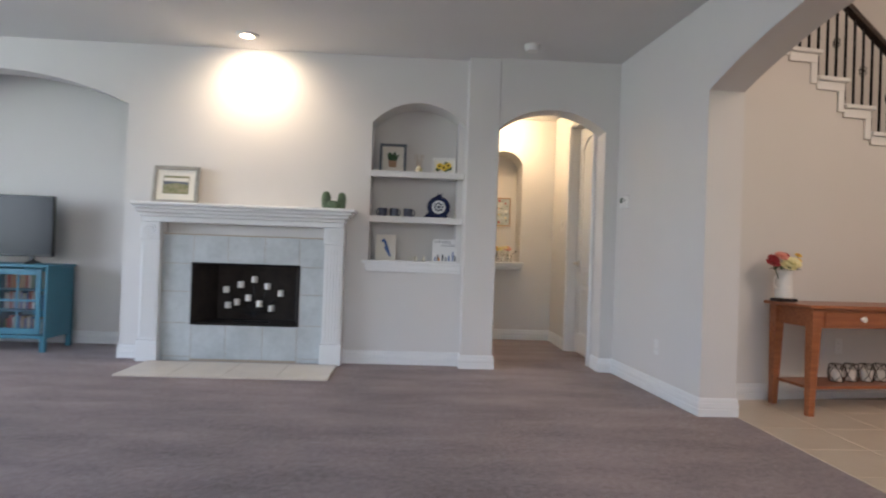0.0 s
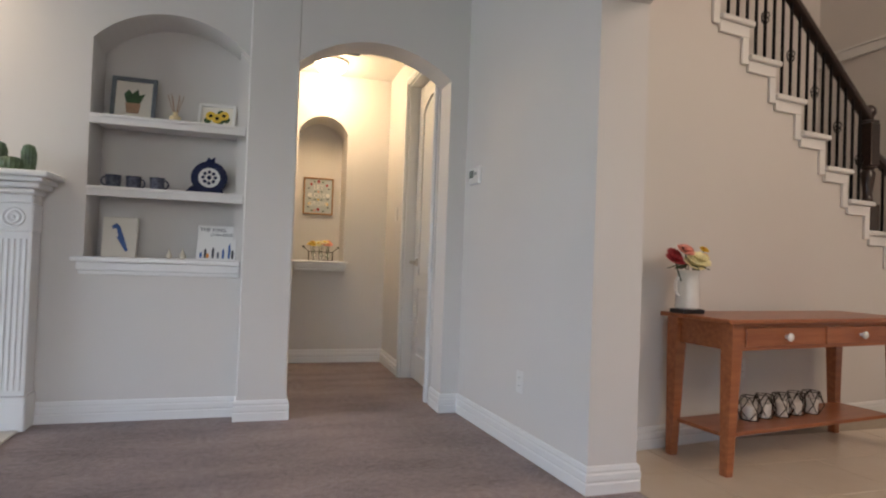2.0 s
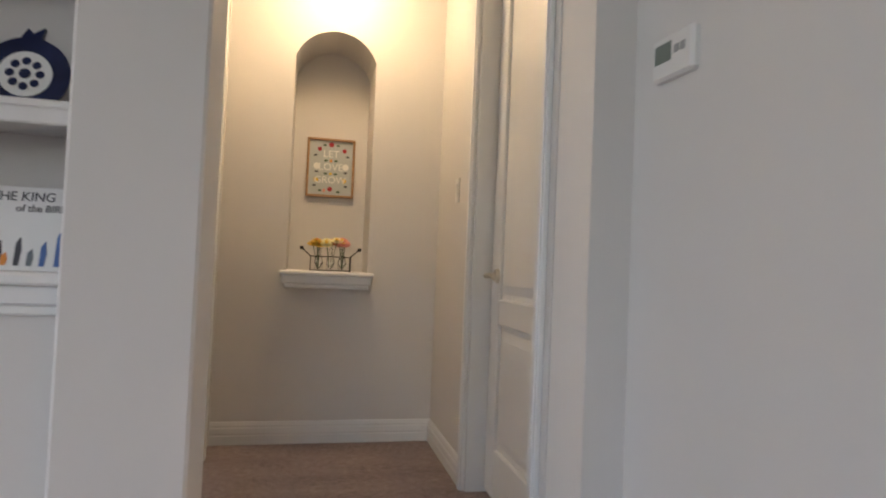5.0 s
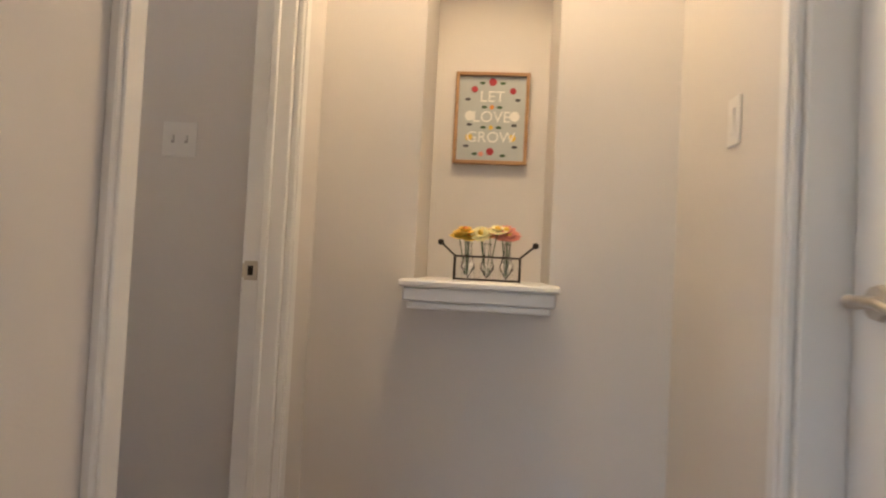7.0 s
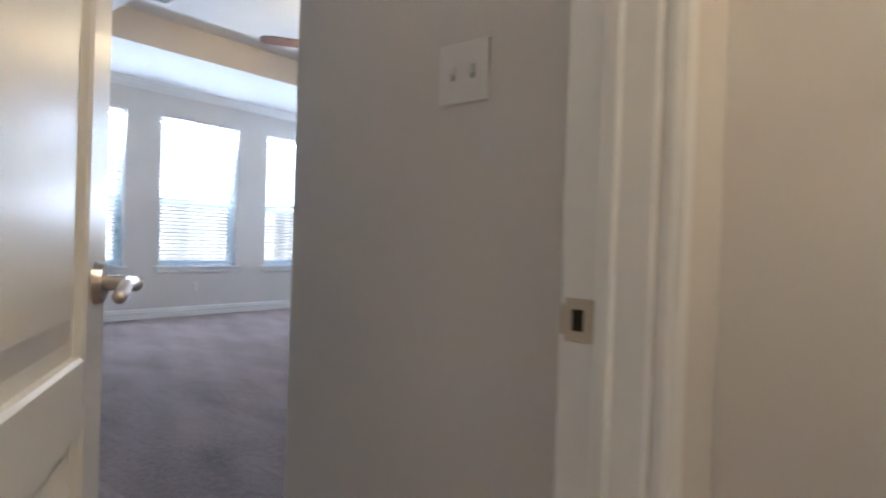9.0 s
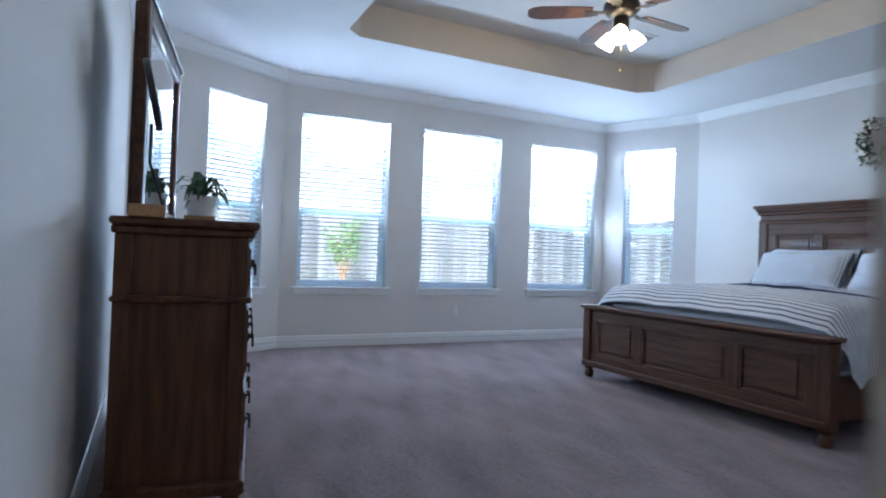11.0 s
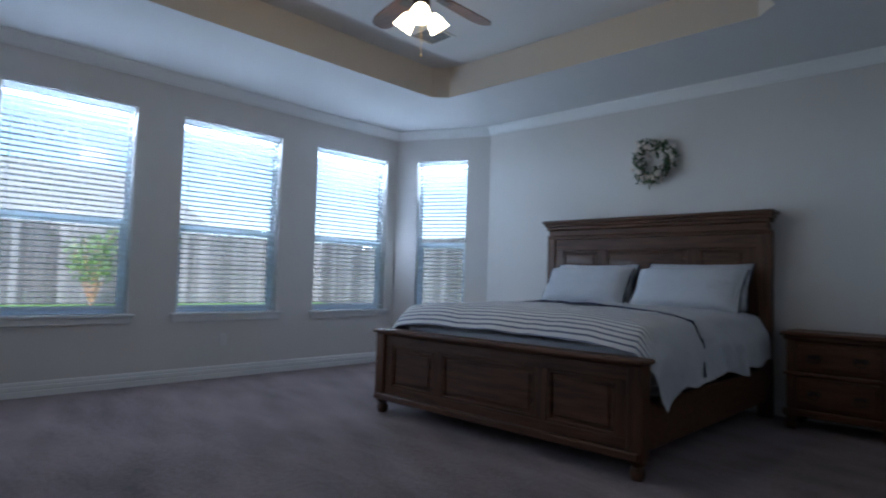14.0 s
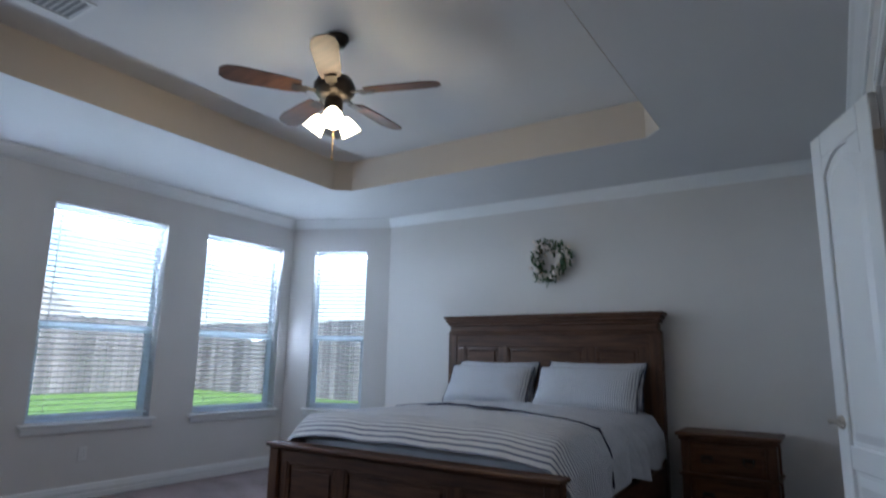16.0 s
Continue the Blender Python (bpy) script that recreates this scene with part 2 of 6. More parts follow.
ROOF = mat("grey_roof_shingle", (0.42, 0.41, 0.41), 0.9, var=0.15, scale=20)
BRICKW = mat("neighbour_brick", (0.36, 0.26, 0.21), 0.9, var=0.2, scale=14)
FANBULB = mat("lit_fan_shade", (1.0, 0.78, 0.46), 0.4, emit=7)
BULB = mat("lit_glass_shade", (1.0, 0.82, 0.55), 0.4, emit=5)
SPOTGLOW = mat("lit_spot_lens", (1.0, 0.86, 0.62), 0.4, emit=4)
GOLD = mat("brass_gold", (0.55, 0.38, 0.14), 0.3, 1.0)
OAK = mat("light_oak_wood", (0.30, 0.16, 0.07), 0.5, scale=4, stretch=(1, 12, 12), color2=(0.42, 0.24, 0.11))
SAGE = mat("pale_sage_print", (0.46, 0.50, 0.50), 0.8, var=0.04, scale=10)
LETTER = mat("white_lettering", (0.80, 0.80, 0.76), 0.8)
INK = mat("dark_ink", (0.06, 0.06, 0.07), 0.8)


def tint(name, c, rough=0.6):
    return mat(name, c, rough, var=0.12, scale=30)


RED, PINK, YELLOW, ORANGE, CREAM = (tint(n, c) for n, c in (("crimson_petal", (0.35, 0.02, 0.03)), ("coral_pink_petal", (0.72, 0.28, 0.22)), ("yellow_petal", (0.75, 0.50, 0.06)), ("orange_petal", (0.70, 0.25, 0.04)), ("cream_petal", (0.80, 0.74, 0.42))))
BLUE, GREY, SKIN = tint("bird_blue", (0.05, 0.12, 0.32)), tint("slate_grey_frame", (0.12, 0.14, 0.16)), tint("blush_paint", (0.75, 0.55, 0.45))
SILVER = mat("worn_silver_frame", (0.36, 0.34, 0.30), 0.4, 0.5, var=0.15, scale=20)
TERRA = tint("terracotta", (0.42, 0.25, 0.15))
MUG = mat("speckled_navy_enamel", (0.015, 0.02, 0.045), 0.3, scale=60, color2=(0.10, 0.11, 0.15))

# ---- mesh helpers ----


def part(name, bm, material, parent=None, label="", smooth=False):
    me = bpy.data.meshes.new(name)
    bmesh.ops.recalc_face_normals(bm, faces=bm.faces)
    bm.to_mesh(me)
    bm.free()
    me.materials.append(material)
    if smooth:
        me.shade_smooth()
        me.set_sharp_from_angle(angle=radians(40))
    ob = new(name, me)
    if parent is not None:
        ob.parent = parent
    if label:
        ob["label"] = label
    return ob


def thing(name, m, label, category, group="", kind=""):
    ob = new(name)
    ob.empty_display_size = 0.1
    ob.matrix_world = m
    return tagged(ob, label, category, group, kind)


def structure(ob, label="", category=""):
    return tagged(ob, label, category, "", "structure")


def box(bm, x0, x1, y0, y1, z0, z1, bev=0.0, seg=1):
    r = bmesh.ops.create_cube(bm, size=1.0, matrix=Matrix.Translation(((x0 + x1) / 2, (y0 + y1) / 2, (z0 + z1) / 2)) @ Matrix.Diagonal((x1 - x0, y1 - y0, z1 - z0, 1)))
    if bev:
        edges = {e for v in r["verts"] for e in v.link_edges}
        bmesh.ops.bevel(bm, geom=list(edges), offset=bev, segments=seg, affect="EDGES", profile=0.5)
    return bm


def boxes(*rows, bev=0.0):
    bm = bmesh.new()
    for r in rows:
        box(bm, *r, bev=bev)
    return bm


def cyl(bm, p, r, h, n=20, r2=None, axis="z"):
    rot = {"z": Matrix(), "x": Matrix.Rotation(radians(90), 4, "Y"), "y": Matrix.Rotation(radians(-90), 4, "X")}[axis]
    bmesh.ops.create_cone(bm, cap_ends=True, segments=n, radius1=r, radius2=r if r2 is None else r2, depth=h, matrix=Matrix.Translation(p) @ rot @ Matrix.Translation((0, 0, h / 2)))
    return bm


def lathe(profile, n=24, bm=None, m=None):
    """A turned body from (radius, height) pairs."""
    bm = bm or bmesh.new()
    m = m or Matrix()
    rings = []
    for r, z in profile:
        rings.append([bm.verts.new(m @ Vector((r * math.cos(2 * math.pi * k / n), r * math.sin(2 * math.pi * k / n), z))) for k in range(n)])
    for a, b in zip(rings, rings[1:]):
        for k in range(n):
            bm.faces.new((a[k], a[(k + 1) % n], b[(k + 1) % n], b[k]))
    bm.faces.new(rings[0])
    bm.faces.new(rings[-1])
    return bm


def prism(bm, pts, d0, d1, plane="xz"):
    """A flat outline drawn out between two depths. plane xz: depth along y; yz: depth along x; xy: depth along z."""
    put = {"xz": lambda u, v, d: (u, d, v), "yz": lambda u, v, d: (d, u, v), "xy": lambda u, v, d: (u, v, d)}[plane]
    a = [bm.verts.new(put(u, v, d0)) for u, v in pts]
    b = [bm.verts.new(put(u, v, d1)) for u, v in pts]
    bm.faces.new(a)
    bm.faces.new(b[::-1])
    for k in range(len(pts)):
        bm.faces.new((a[k], a[(k + 1) % len(pts)], b[(k + 1) % len(pts)], b[k]))
    return bm


def arc(u0, u1, spring, rise, n=20):
    """Points of a segmental arch from u0 to u1."""
    half, mid = (u1 - u0) / 2, (u0 + u1) / 2
    R = (half * half + rise * rise) / (2 * rise)
    return [(u, spring + rise - R + math.sqrt(max(R * R - (u - mid) ** 2, 0))) for u in (u0 + (u1 - u0) * k / n for k in range(n + 1))]


def arch_head(bm, u0, u1, spring, rise, top, d0, d1, plane):
    pts = arc(u0, u1, spring, rise)
    for p, q in zip(pts, pts[1:]):
        prism(bm, [p, q, (q[0], top), (p[0], top)], d0, d1, plane)
    return bm


def tube(bm, a, b, r, n=8):
    a, b = Vector(a), Vector(b)
    d = b - a
    m = Matrix.Translation(a) @ d.to_track_quat("Z", "Y").to_matrix().to_4x4()
    bmesh.ops.create_cone(bm, cap_ends=True, segments=n, radius1=r, radius2=r, depth=d.length, matrix=m @ Matrix.Translation((0, 0, d.length / 2)))
    return bm


def rod(points, rad, n=6):
    """One round cord swept along a line of points."""
    bm = bmesh.new()
    rings = []
    for k, p in enumerate(points):
        d = (Vector(points[min(k + 1, len(points) - 1)]) - Vector(points[max(k - 1, 0)])).normalized()
        u = d.orthogonal().normalized() if k == 0 else (u - d * u.dot(d)).normalized()
        v = d.cross(u)
        rings.append([bm.verts.new(Vector(p) + rad * (u * math.cos(2 * math.pi * j / n) + v * math.sin(2 * math.pi * j / n))) for j in range(n)])
    for a, c in zip(rings, rings[1:]):
        for j in range(n):
            bm.faces.new((a[j], a[(j + 1) % n], c[(j + 1) % n], c[j]))
    bm.faces.new(rings[0][::-1])
    bm.faces.new(rings[-1])
    return bm


def ball(bm, p, r, scale=(1, 1, 1), u=14, v=9):
    bmesh.ops.create_uvsphere(bm, u_segments=u, v_segments=v, radius=r, matrix=Matrix.Translation(p) @ Matrix.Diagonal((*scale, 1)))
    return bm


def run_profile(path, profile, bm=None, close=False):
    """Sweeps a (offset, height) outline along a floor-plan path; offset goes to the left of the way."""
    bm = bm or bmesh.new()
    n = len(path)
    rings = []
    for k in range(n):
        p = Vector(path[k])
        before = Vector(path[k - 1]) if (k > 0 or close) else None
        after = Vector(path[(k + 1) % n]) if (k < n - 1 or close) else None
        d1 = (p - before).normalized() if before is not None else None
        d2 = (after - p).normalized() if after is not None else None
        d1, d2 = d1 or d2, d2 or d1
        n1, n2 = Vector((-d1.y, d1.x)), Vector((-d2.y, d2.x))
        nn = (n1 + n2).normalized()
        nn /= max(nn.dot(n1), 0.3)
        rings.append([bm.verts.new((p.x + nn.x * o, p.y + nn.y * o, z)) for o, z in profile])
    m = len(profile)
    for k in range(n if close else n - 1):
        a, b = rings[k], rings[(k + 1) % n]
        for j in range(m):
            bm.faces.new((a[j], a[(j + 1) % m], b[(j + 1) % m], b[j]))
    if not close:
        bm.faces.new(rings[0])
        bm.faces.new(rings[-1][::-1])
    return bm


BASE = [(0, 0), (0.016, 0), (0.016, 0.045), (0.012, 0.052), (0.016, 0.060), (0.016, 0.085), (0.011, 0.093), (0.013, 0.102), (0.008, 0.118), (0, 0.122)]
CROWN = [(0, -0.10), (0.012, -0.10), (0.016, -0.085), (0.035, -0.065), (0.06, -0.03), (0.075, -0.018), (0.08, 0), (0, 0)]


def baseboard(path):
    return structure(part("baseboard", run_profile(path, BASE), TRIM), "white painted stepped baseboard along the wall", "baseboard")

# ---- structure ----
H1, HH, HB = 2.785, 2.68, 2.85
FW, CW = 5.09, 4.97        # fireplace wall and arch wall faces
EX0, EX1, ECX = 3.195, 3.44, 3.085      # wall between living room and foyer, its face running out to ECX in the corner
NICHE = (0.86, 1.705, 0.935, 2.185, 0.19, 0.30)   # x0, x1, sill, spring, rise, depth

structure(part("floor_carpet", boxes((-5.6, 3.44, -4.1, 6.9, -0.12, 0), (0.83, 3.0, 6.9, 7.0, -0.12, 0)), CARPET), "mauve grey cut pile carpet with vacuum tracks", "carpet")
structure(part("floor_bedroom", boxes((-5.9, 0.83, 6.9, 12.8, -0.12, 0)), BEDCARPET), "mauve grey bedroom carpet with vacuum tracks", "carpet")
foyer = structure(part("floor_tile_bed", boxes((3.44, 7.0, -1.2, 6.4, -0.12, -0.004)), GROUT), "cream square floor tiles with tan grout", "floor")

b = bmesh.new()
FX0, FX1, FZ0, FZ1, MZ = -0.657, 0.262, 0.34, 0.87, 0.978   # firebox opening, and height of the mantelpiece against its drawing
box(b, -1.30, FX0, FW, FW + 0.34, 0, H1)
box(b, FX1, NICHE[0], FW, FW + 0.34, 0, H1)
box(b, FX0, FX1, FW, FW + 0.34, 0, FZ0 * MZ)
box(b, FX0, FX1, FW, FW + 0.34, FZ1 * MZ, H1)
box(b, NICHE[1], 1.740, FW, FW + 0.34, 0, H1)
box(b, NICHE[0], NICHE[1], FW, FW + 0.34, 0, NICHE[2] - 0.03)
box(b, NICHE[0], NICHE[1], FW + NICHE[5], FW + 0.34, NICHE[2] - 0.03, H1)
arch_head(b, NICHE[0], NICHE[1], NICHE[3], NICHE[4], H1, FW, FW + NICHE[5], "xz")
structure(part("wall_fireplace", b, PAINT), "greige painted fireplace wall with an arched shelf niche", "wall")
b = bmesh.new()
arch_head(b, -3.7, -1.30, 2.25, 0.26, H1, FW, FW + 0.22, "xz")
box(b, -5.6, -3.7, FW, FW + 0.22, 0, H1)
structure(part("wall_recess_arch", b, PAINT), "greige wall with a wide arched media recess", "wall")
structure(part("wall_recess_back", boxes((-5.6, -1.30, 5.80, 5.95, 0, H1)), PAINT), "greige painted back wall of the media recess", "wall")
structure(part("wall_living_west", boxes((-5.75, -5.6, -4.1, -0.45, 0, H1), (-5.75, -5.6, 3.65, 5.95, 0, H1), (-5.75, -5.6, -0.45, 3.65, 0, 0.65), (-5.75, -5.6, -0.45, 3.65, 2.55, H1)), PAINT), "unseen greige painted wall with a wide window opening", "wall")
# the south window opening is assumed, added to hold the fill lamp
structure(part("wall_living_south", boxes((-5.6, -1.15, -4.25, -4.1, 0, H1), (2.35, 3.44, -4.25, -4.1, 0, H1), (-1.15, 2.35, -4.25, -4.1, 0, 0.65), (-1.15, 2.35, -4.25, -4.1, 2.55, H1)), PAINT), "unseen greige painted wall with a wide window opening", "wall")
b = bmesh.new()
box(b, 1.712, 2.00, CW, CW + 0.23, 0, H1, bev=0.008)
box(b, 2.965, 3.14, CW, CW + 0.23, 0, H1)
arch_head(b, 2.00, 2.965, 2.16, 0.18, H1, CW, CW + 0.23, "xz")
structure(part("wall_hall_arch", b, PAINT), "greige painted wall with an arched hall opening", "wall")
b = bmesh.new()
prism(b, [(EX0, 3.55), (EX1, 3.55), (EX1, 5.30), (ECX - 0.024, 5.30)], 0, H1, "xy")
arch_head(b, 0.62, 3.55, 2.17, 0.22, H1, EX0, EX1, "yz")
box(b, EX0, EX1, -4.1, 0.62, 0, H1)
structure(part("wall_living_east", b, PAINT), "greige painted wall with a wide arched foyer opening", "wall")
structure(part("ceiling_living", boxes((-5.75, EX1, -4.25, 5.95, H1, H1 + 0.12)), CEIL), "flat painted ceiling", "ceiling")

# hall
b = bmesh.new()
NX0, NX1, HN = 2.12, 2.565, 6.88
box(b, 1.77, NX0, HN, 7.4, 0, HH)
box(b, NX1, 2.96, HN, 7.4, 0, HH)
box(b, NX0, NX1, HN, 7.4, 0, 0.918)
box(b, NX0, NX1, 7.25, 7.4, 0.918, HH)
arch_head(b, NX0, NX1, 2.13, 0.155, HH, HN, 7.25, "xz")
structure(part("wall_hall_north", b, PAINT), "greige hall wall with a deep arched niche", "wall")
DY0, DY1, DH = 5.85, 6.61, 2.44
HWX0, HWX1 = 1.65, 1.77     # faces of the wall between hall and bedroom entry
b = boxes((HWX0, HWX1, 5.20, DY0, 0, HH), (HWX0, HWX1, DY1, 7.0, 0, HH), (HWX0, HWX1, DY0, DY1, DH, HH))
structure(part("wall_hall_west", b, PAINT), "greige hall wall with the bedroom doorway", "wall")
EY0, EY1 = 5.30, 6.10
b = boxes((2.96, 3.12, EY1, 7.4, 0, HH), (2.96, 3.12, EY0, EY1, DH, HH), (2.96, 3.12, 5.20, EY0, 0, HH))
structure(part("wall_hall_east", b, PAINT), "greige hall wall around a closed door", "wall")
structure(part("ceiling_hall", boxes((HWX0, 3.12, 5.20, 7.4, HH, HH + 0.1)), CEIL), "low painted hall ceiling", "ceiling")
structure(part("closet_back_panel", boxes((3.14, 3.16, 5.2, 6.3, 0, HH)), PAINT), "plain wall behind the closed door", "wall")

# bedroom shell
WX, NY, SY, RX = -5.30, 12.42, 6.28, 0.83
EWX, EWY = 0.40, 7.95        # the wall steps into the room past the entry
A, B, C, D = (WX, 7.68), (-4.50, SY), (WX, 11.93), (-4.18, NY)
WINZ = (0.64, 2.475)


def wall_run(name, p, q, z1, openings, thick=0.16):
    """An outer wall from p to q with openings (u0, u1, z0, z1); the room lies to the right of the way."""
    b = bmesh.new()
    L = (Vector(q) - Vector(p)).length
    edges = sorted(openings)
    u = 0.0
    for a0, a1, z0, zt in edges:
        box(b, u, a0, 0, thick, 0, z1)
        box(b, a0, a1, 0, thick, 0, z0)
        box(b, a0, a1, 0, thick, zt, z1)
        u = a1
    box(b, u, L, 0, thick, 0, z1)
    ob = part(name, b, PAINT)
    d = (Vector(q) - Vector(p)).normalized()
    ob.matrix_world = Matrix.Translation((*p, 0)) @ Matrix.Rotation(math.atan2(d.y, d.x), 4, "Z")
    return structure(ob, "light greige painted bedroom wall", "wall")


WY = ((7.86, 8.85), (9.265, 10.305), (10.755, 11.79))
wall_run("wall_bedroom_west", A, C, 3.2, [(y0 - A[1], y1 - A[1], *WINZ) for y0, y1 in WY])
LA = (Vector(A) - Vector(B)).length
LC = (Vector(D) - Vector(C)).length
W1 = (LA - 0.88, LA - 0.24)
W5 = (0.29, 0.94)
wall_run("wall_bay_south", B, A, 3.2, [(*W1, *WINZ)])
wall_run("wall_bay_north", C, D, 3.2, [(*W5, *WINZ)])
wall_run("wall_bedroom_north", D, (EWX + 0.12, NY), 3.2, [])

structure(part("wall_bedroom_south", boxes((-4.9, 0.40, SY - 0.14, SY, 0, 3.2), (0.26, 0.40, 5.60, SY - 0.14, 0, 3.2), (0.40, HWX0, 5.60, 5.74, 0, 3.2)), PAINT), "light greige painted bedroom wall", "wall")
structure(part("wall_switch", boxes((RX, HWX0, 6.765, 6.90, 0, 3.2)), PAINT), "light greige painted wall beside the bedroom door", "wall")
DD0, DD1 = 9.13, 10.05
b = boxes((RX, RX + 0.12, 6.90, EWY + 0.12, 0, 3.2), (EWX, RX, EWY, EWY + 0.12, 0, 3.2), (EWX, EWX + 0.12, EWY + 0.12, DD0, 0, 3.2), (EWX, EWX + 0.12, DD1, NY, 0, 3.2), (EWX, EWX + 0.12, DD0, DD1, DH, 3.2))
structure(part("wall_bedroom_east", b, PAINT), "light greige painted wall with a double doorway", "wall")
structure(part("bath_back_wall", boxes((EWX + 0.12, 2.6, 12.0, 12.12, 0, 2.8), (2.5, 2.62, 8.6, 12.0, 0, 2.8), (EWX + 0.12, 2.6, 8.6, 8.72, 0, 2.8), (EWX + 0.12, 2.62, 8.6, 12.12, 2.7, 2.8)), PAINT), "plain painted walls beyond the double doors", "wall")
structure(part("floor_bath", boxes((EWX + 0.06, 2.6, 8.6, 12.1, -0.1, 0.004)), TILE), "cream tiled floor beyond the double doors", "floor")
# tray ceiling with clipped corners
TX0, TX1, TY0, TY1, TZ, CL = -3.90, -0.77, 7.88, 11.25, 3.15, 0.13
tray = [(TX0 + CL, TY0), (TX1 - CL, TY0), (TX1, TY0 + CL), (TX1, TY1 - CL), (TX1 - CL, TY1), (TX0 + CL, TY1), (TX0, TY1 - CL), (TX0, TY0 + CL)]
b = bmesh.new()
lo = [b.verts.new((*p, HB)) for p in tray]
hi = [b.verts.new((*p, TZ)) for p in tray]
ou = [b.verts.new((x, y, HB)) for x, y in ((-5.6, 5.6), (1.6, 5.6), (1.6, 12.7), (-5.6, 12.7))]
ut = [b.verts.new((x, y, TZ + 0.1)) for x, y in ((-5.6, 5.6), (1.6, 5.6), (1.6, 12.7), (-5.6, 12.7))]
for k in range(8):
    b.faces.new((lo[k], lo[(k + 1) % 8], hi[(k + 1) % 8], hi[k]))
b.faces.new(hi)
b.faces.new((ou[0], ou[1], lo[1], lo[0]))
b.faces.new((ou[1], lo[2], lo[1]))
b.faces.new((ou[1], ou[2], lo[3], lo[2]))
b.faces.new((ou[2], lo[4], lo[3]))
b.faces.new((ou[2], ou[3], lo[5], lo[4]))
b.faces.new((ou[3], lo[6], lo[5]))
b.faces.new((ou[3], ou[0], lo[7], lo[6]))
b.faces.new((ou[0], lo[0], lo[7]))
b.faces.new(ut)
for k in range(4):
    b.faces.new((ou[k], ou[(k + 1) % 4], ut[(k + 1) % 4], ut[k]))
structure(part("ceiling_bedroom", b, CEIL), "painted tray ceiling with a raised middle and clipped corners", "ceiling")
crown = run_profile([(RX, 6.90), (RX, EWY), (EWX, EWY), (EWX, NY), D, C, A, B, (0.40, SY)], [(o, HB + z) for o, z in CROWN])
structure(part("trim_crown", crown, TRIM), "white crown moulding along the bedroom ceiling", "crown moulding")

# baseboards, room on the left of the way
baseboard([(1.712, FW), (0.66, FW)])
baseboard([(-1.12, FW), (-1.30, FW), (-1.30, 5.80), (-5.6, 5.80)])
baseboard([(2.00, CW + 0.23), (2.00, CW), (1.712, CW), (1.712, FW)])
baseboard([(EX1, 4.06), (EX1, 3.55), (EX0, 3.55), (ECX, CW), (2.965, CW), (2.965, CW + 0.23)])
baseboard([(2.96, 6.17), (2.96, HN), (HWX1, HN)])
baseboard([(HWX1, 5.775), (HWX1, 5.20)])
baseboard([(HWX0, 6.765), (RX, 6.765), (RX, EWY), (EWX, EWY), (EWX, DD0 - 0.08)])
baseboard([(EWX, DD1 + 0.08), (EWX, NY), D, C, A, B, (0.40, SY), (0.40, 5.74)])

# foyer and stair hall, walls of the tall space
structure(part("wall_foyer_north", boxes((3.44, 6.9, 5.55, 5.7, 0, 5.4)), PAINT), "warm greige tall stairwell wall", "wall")
structure(part("wall_foyer_east", boxes((6.75, 6.9, -1.2, 5.55, 0, 5.4)), PAINT), "warm greige tall stairwell wall", "wall")
structure(part("wall_foyer_south", boxes((3.44, 6.9, -1.35, -1.2, 0, 5.4)), PAINT), "plain greige painted wall", "wall")
structure(part("wall_foyer_upper", boxes((EX0, EX1, -1.35, 5.7, H1 + 0.12, 5.4)), PAINT), "plain greige upper wall of the tall foyer", "wall")
structure(part("ceiling_foyer", boxes((EX0, 6.9, -1.35, 5.7, 5.4, 5.5)), CEIL), "high painted foyer ceiling", "ceiling")
structure(part("trim_wall_cap", boxes((6.715, 6.75, -1.2, 5.55, 2.90, 2.98), (6.70, 6.75, -1.2, 5.55, 2.975, 2.995)), TRIM), "white moulded cap on the stairwell wall", "wall trim")

# door casings and jambs


def casing(name, u0, u1, z1, face, side, plane, depth, w=0.062):
    """Jamb lining and moulded casing for an opening u0..u1 in a wall; side is the way the face looks."""
    t = thing(name, Matrix(), "white painted door jamb and moulded casing", "door frame", kind="structure")
    f0, f1 = (face, face + side * 0.018)
    f2 = face + side * 0.024
    back = face - side * depth
    def bx(b, u_a, u_b, d_a, d_b, z_a, z_b):
        d_a, d_b = sorted((d_a, d_b))
        if plane == "yz":
            box(b, d_a, d_b, u_a, u_b, z_a, z_b, bev=0.003)
        else:
            box(b, u_a, u_b, d_a, d_b, z_a, z_b, bev=0.003)
    for (a, c) in ((u0 - w, u0), (u1, u1 + w)):
        b = bmesh.new()
        bx(b, a, c, f0, f1, 0, z1 + w)
        bx(b, a + 0.012, c - 0.022, f1 - side * 0.002, f2, 0, z1 + w - 0.012)
        part("casing", b, TRIM, t)
    b = bmesh.new()
    bx(b, u0, u1, f0, f1, z1, z1 + w)
    bx(b, u0, u1, f1 - side * 0.002, f2, z1 + 0.02, z1 + w - 0.012)
    part("head_casing", b, TRIM, t)
    for a, c in ((u0, u0 + 0.016), (u1 - 0.016, u1)):
        b = bmesh.new()
        bx(b, a, c, face, back, 0, z1)
        part("jamb", b, TRIM, t)
    b = bmesh.new()
    bx(b, u0 + 0.016, u1 - 0.016, face, back, z1 - 0.016, z1)
    part("head_jamb", b, TRIM, t)
    return t


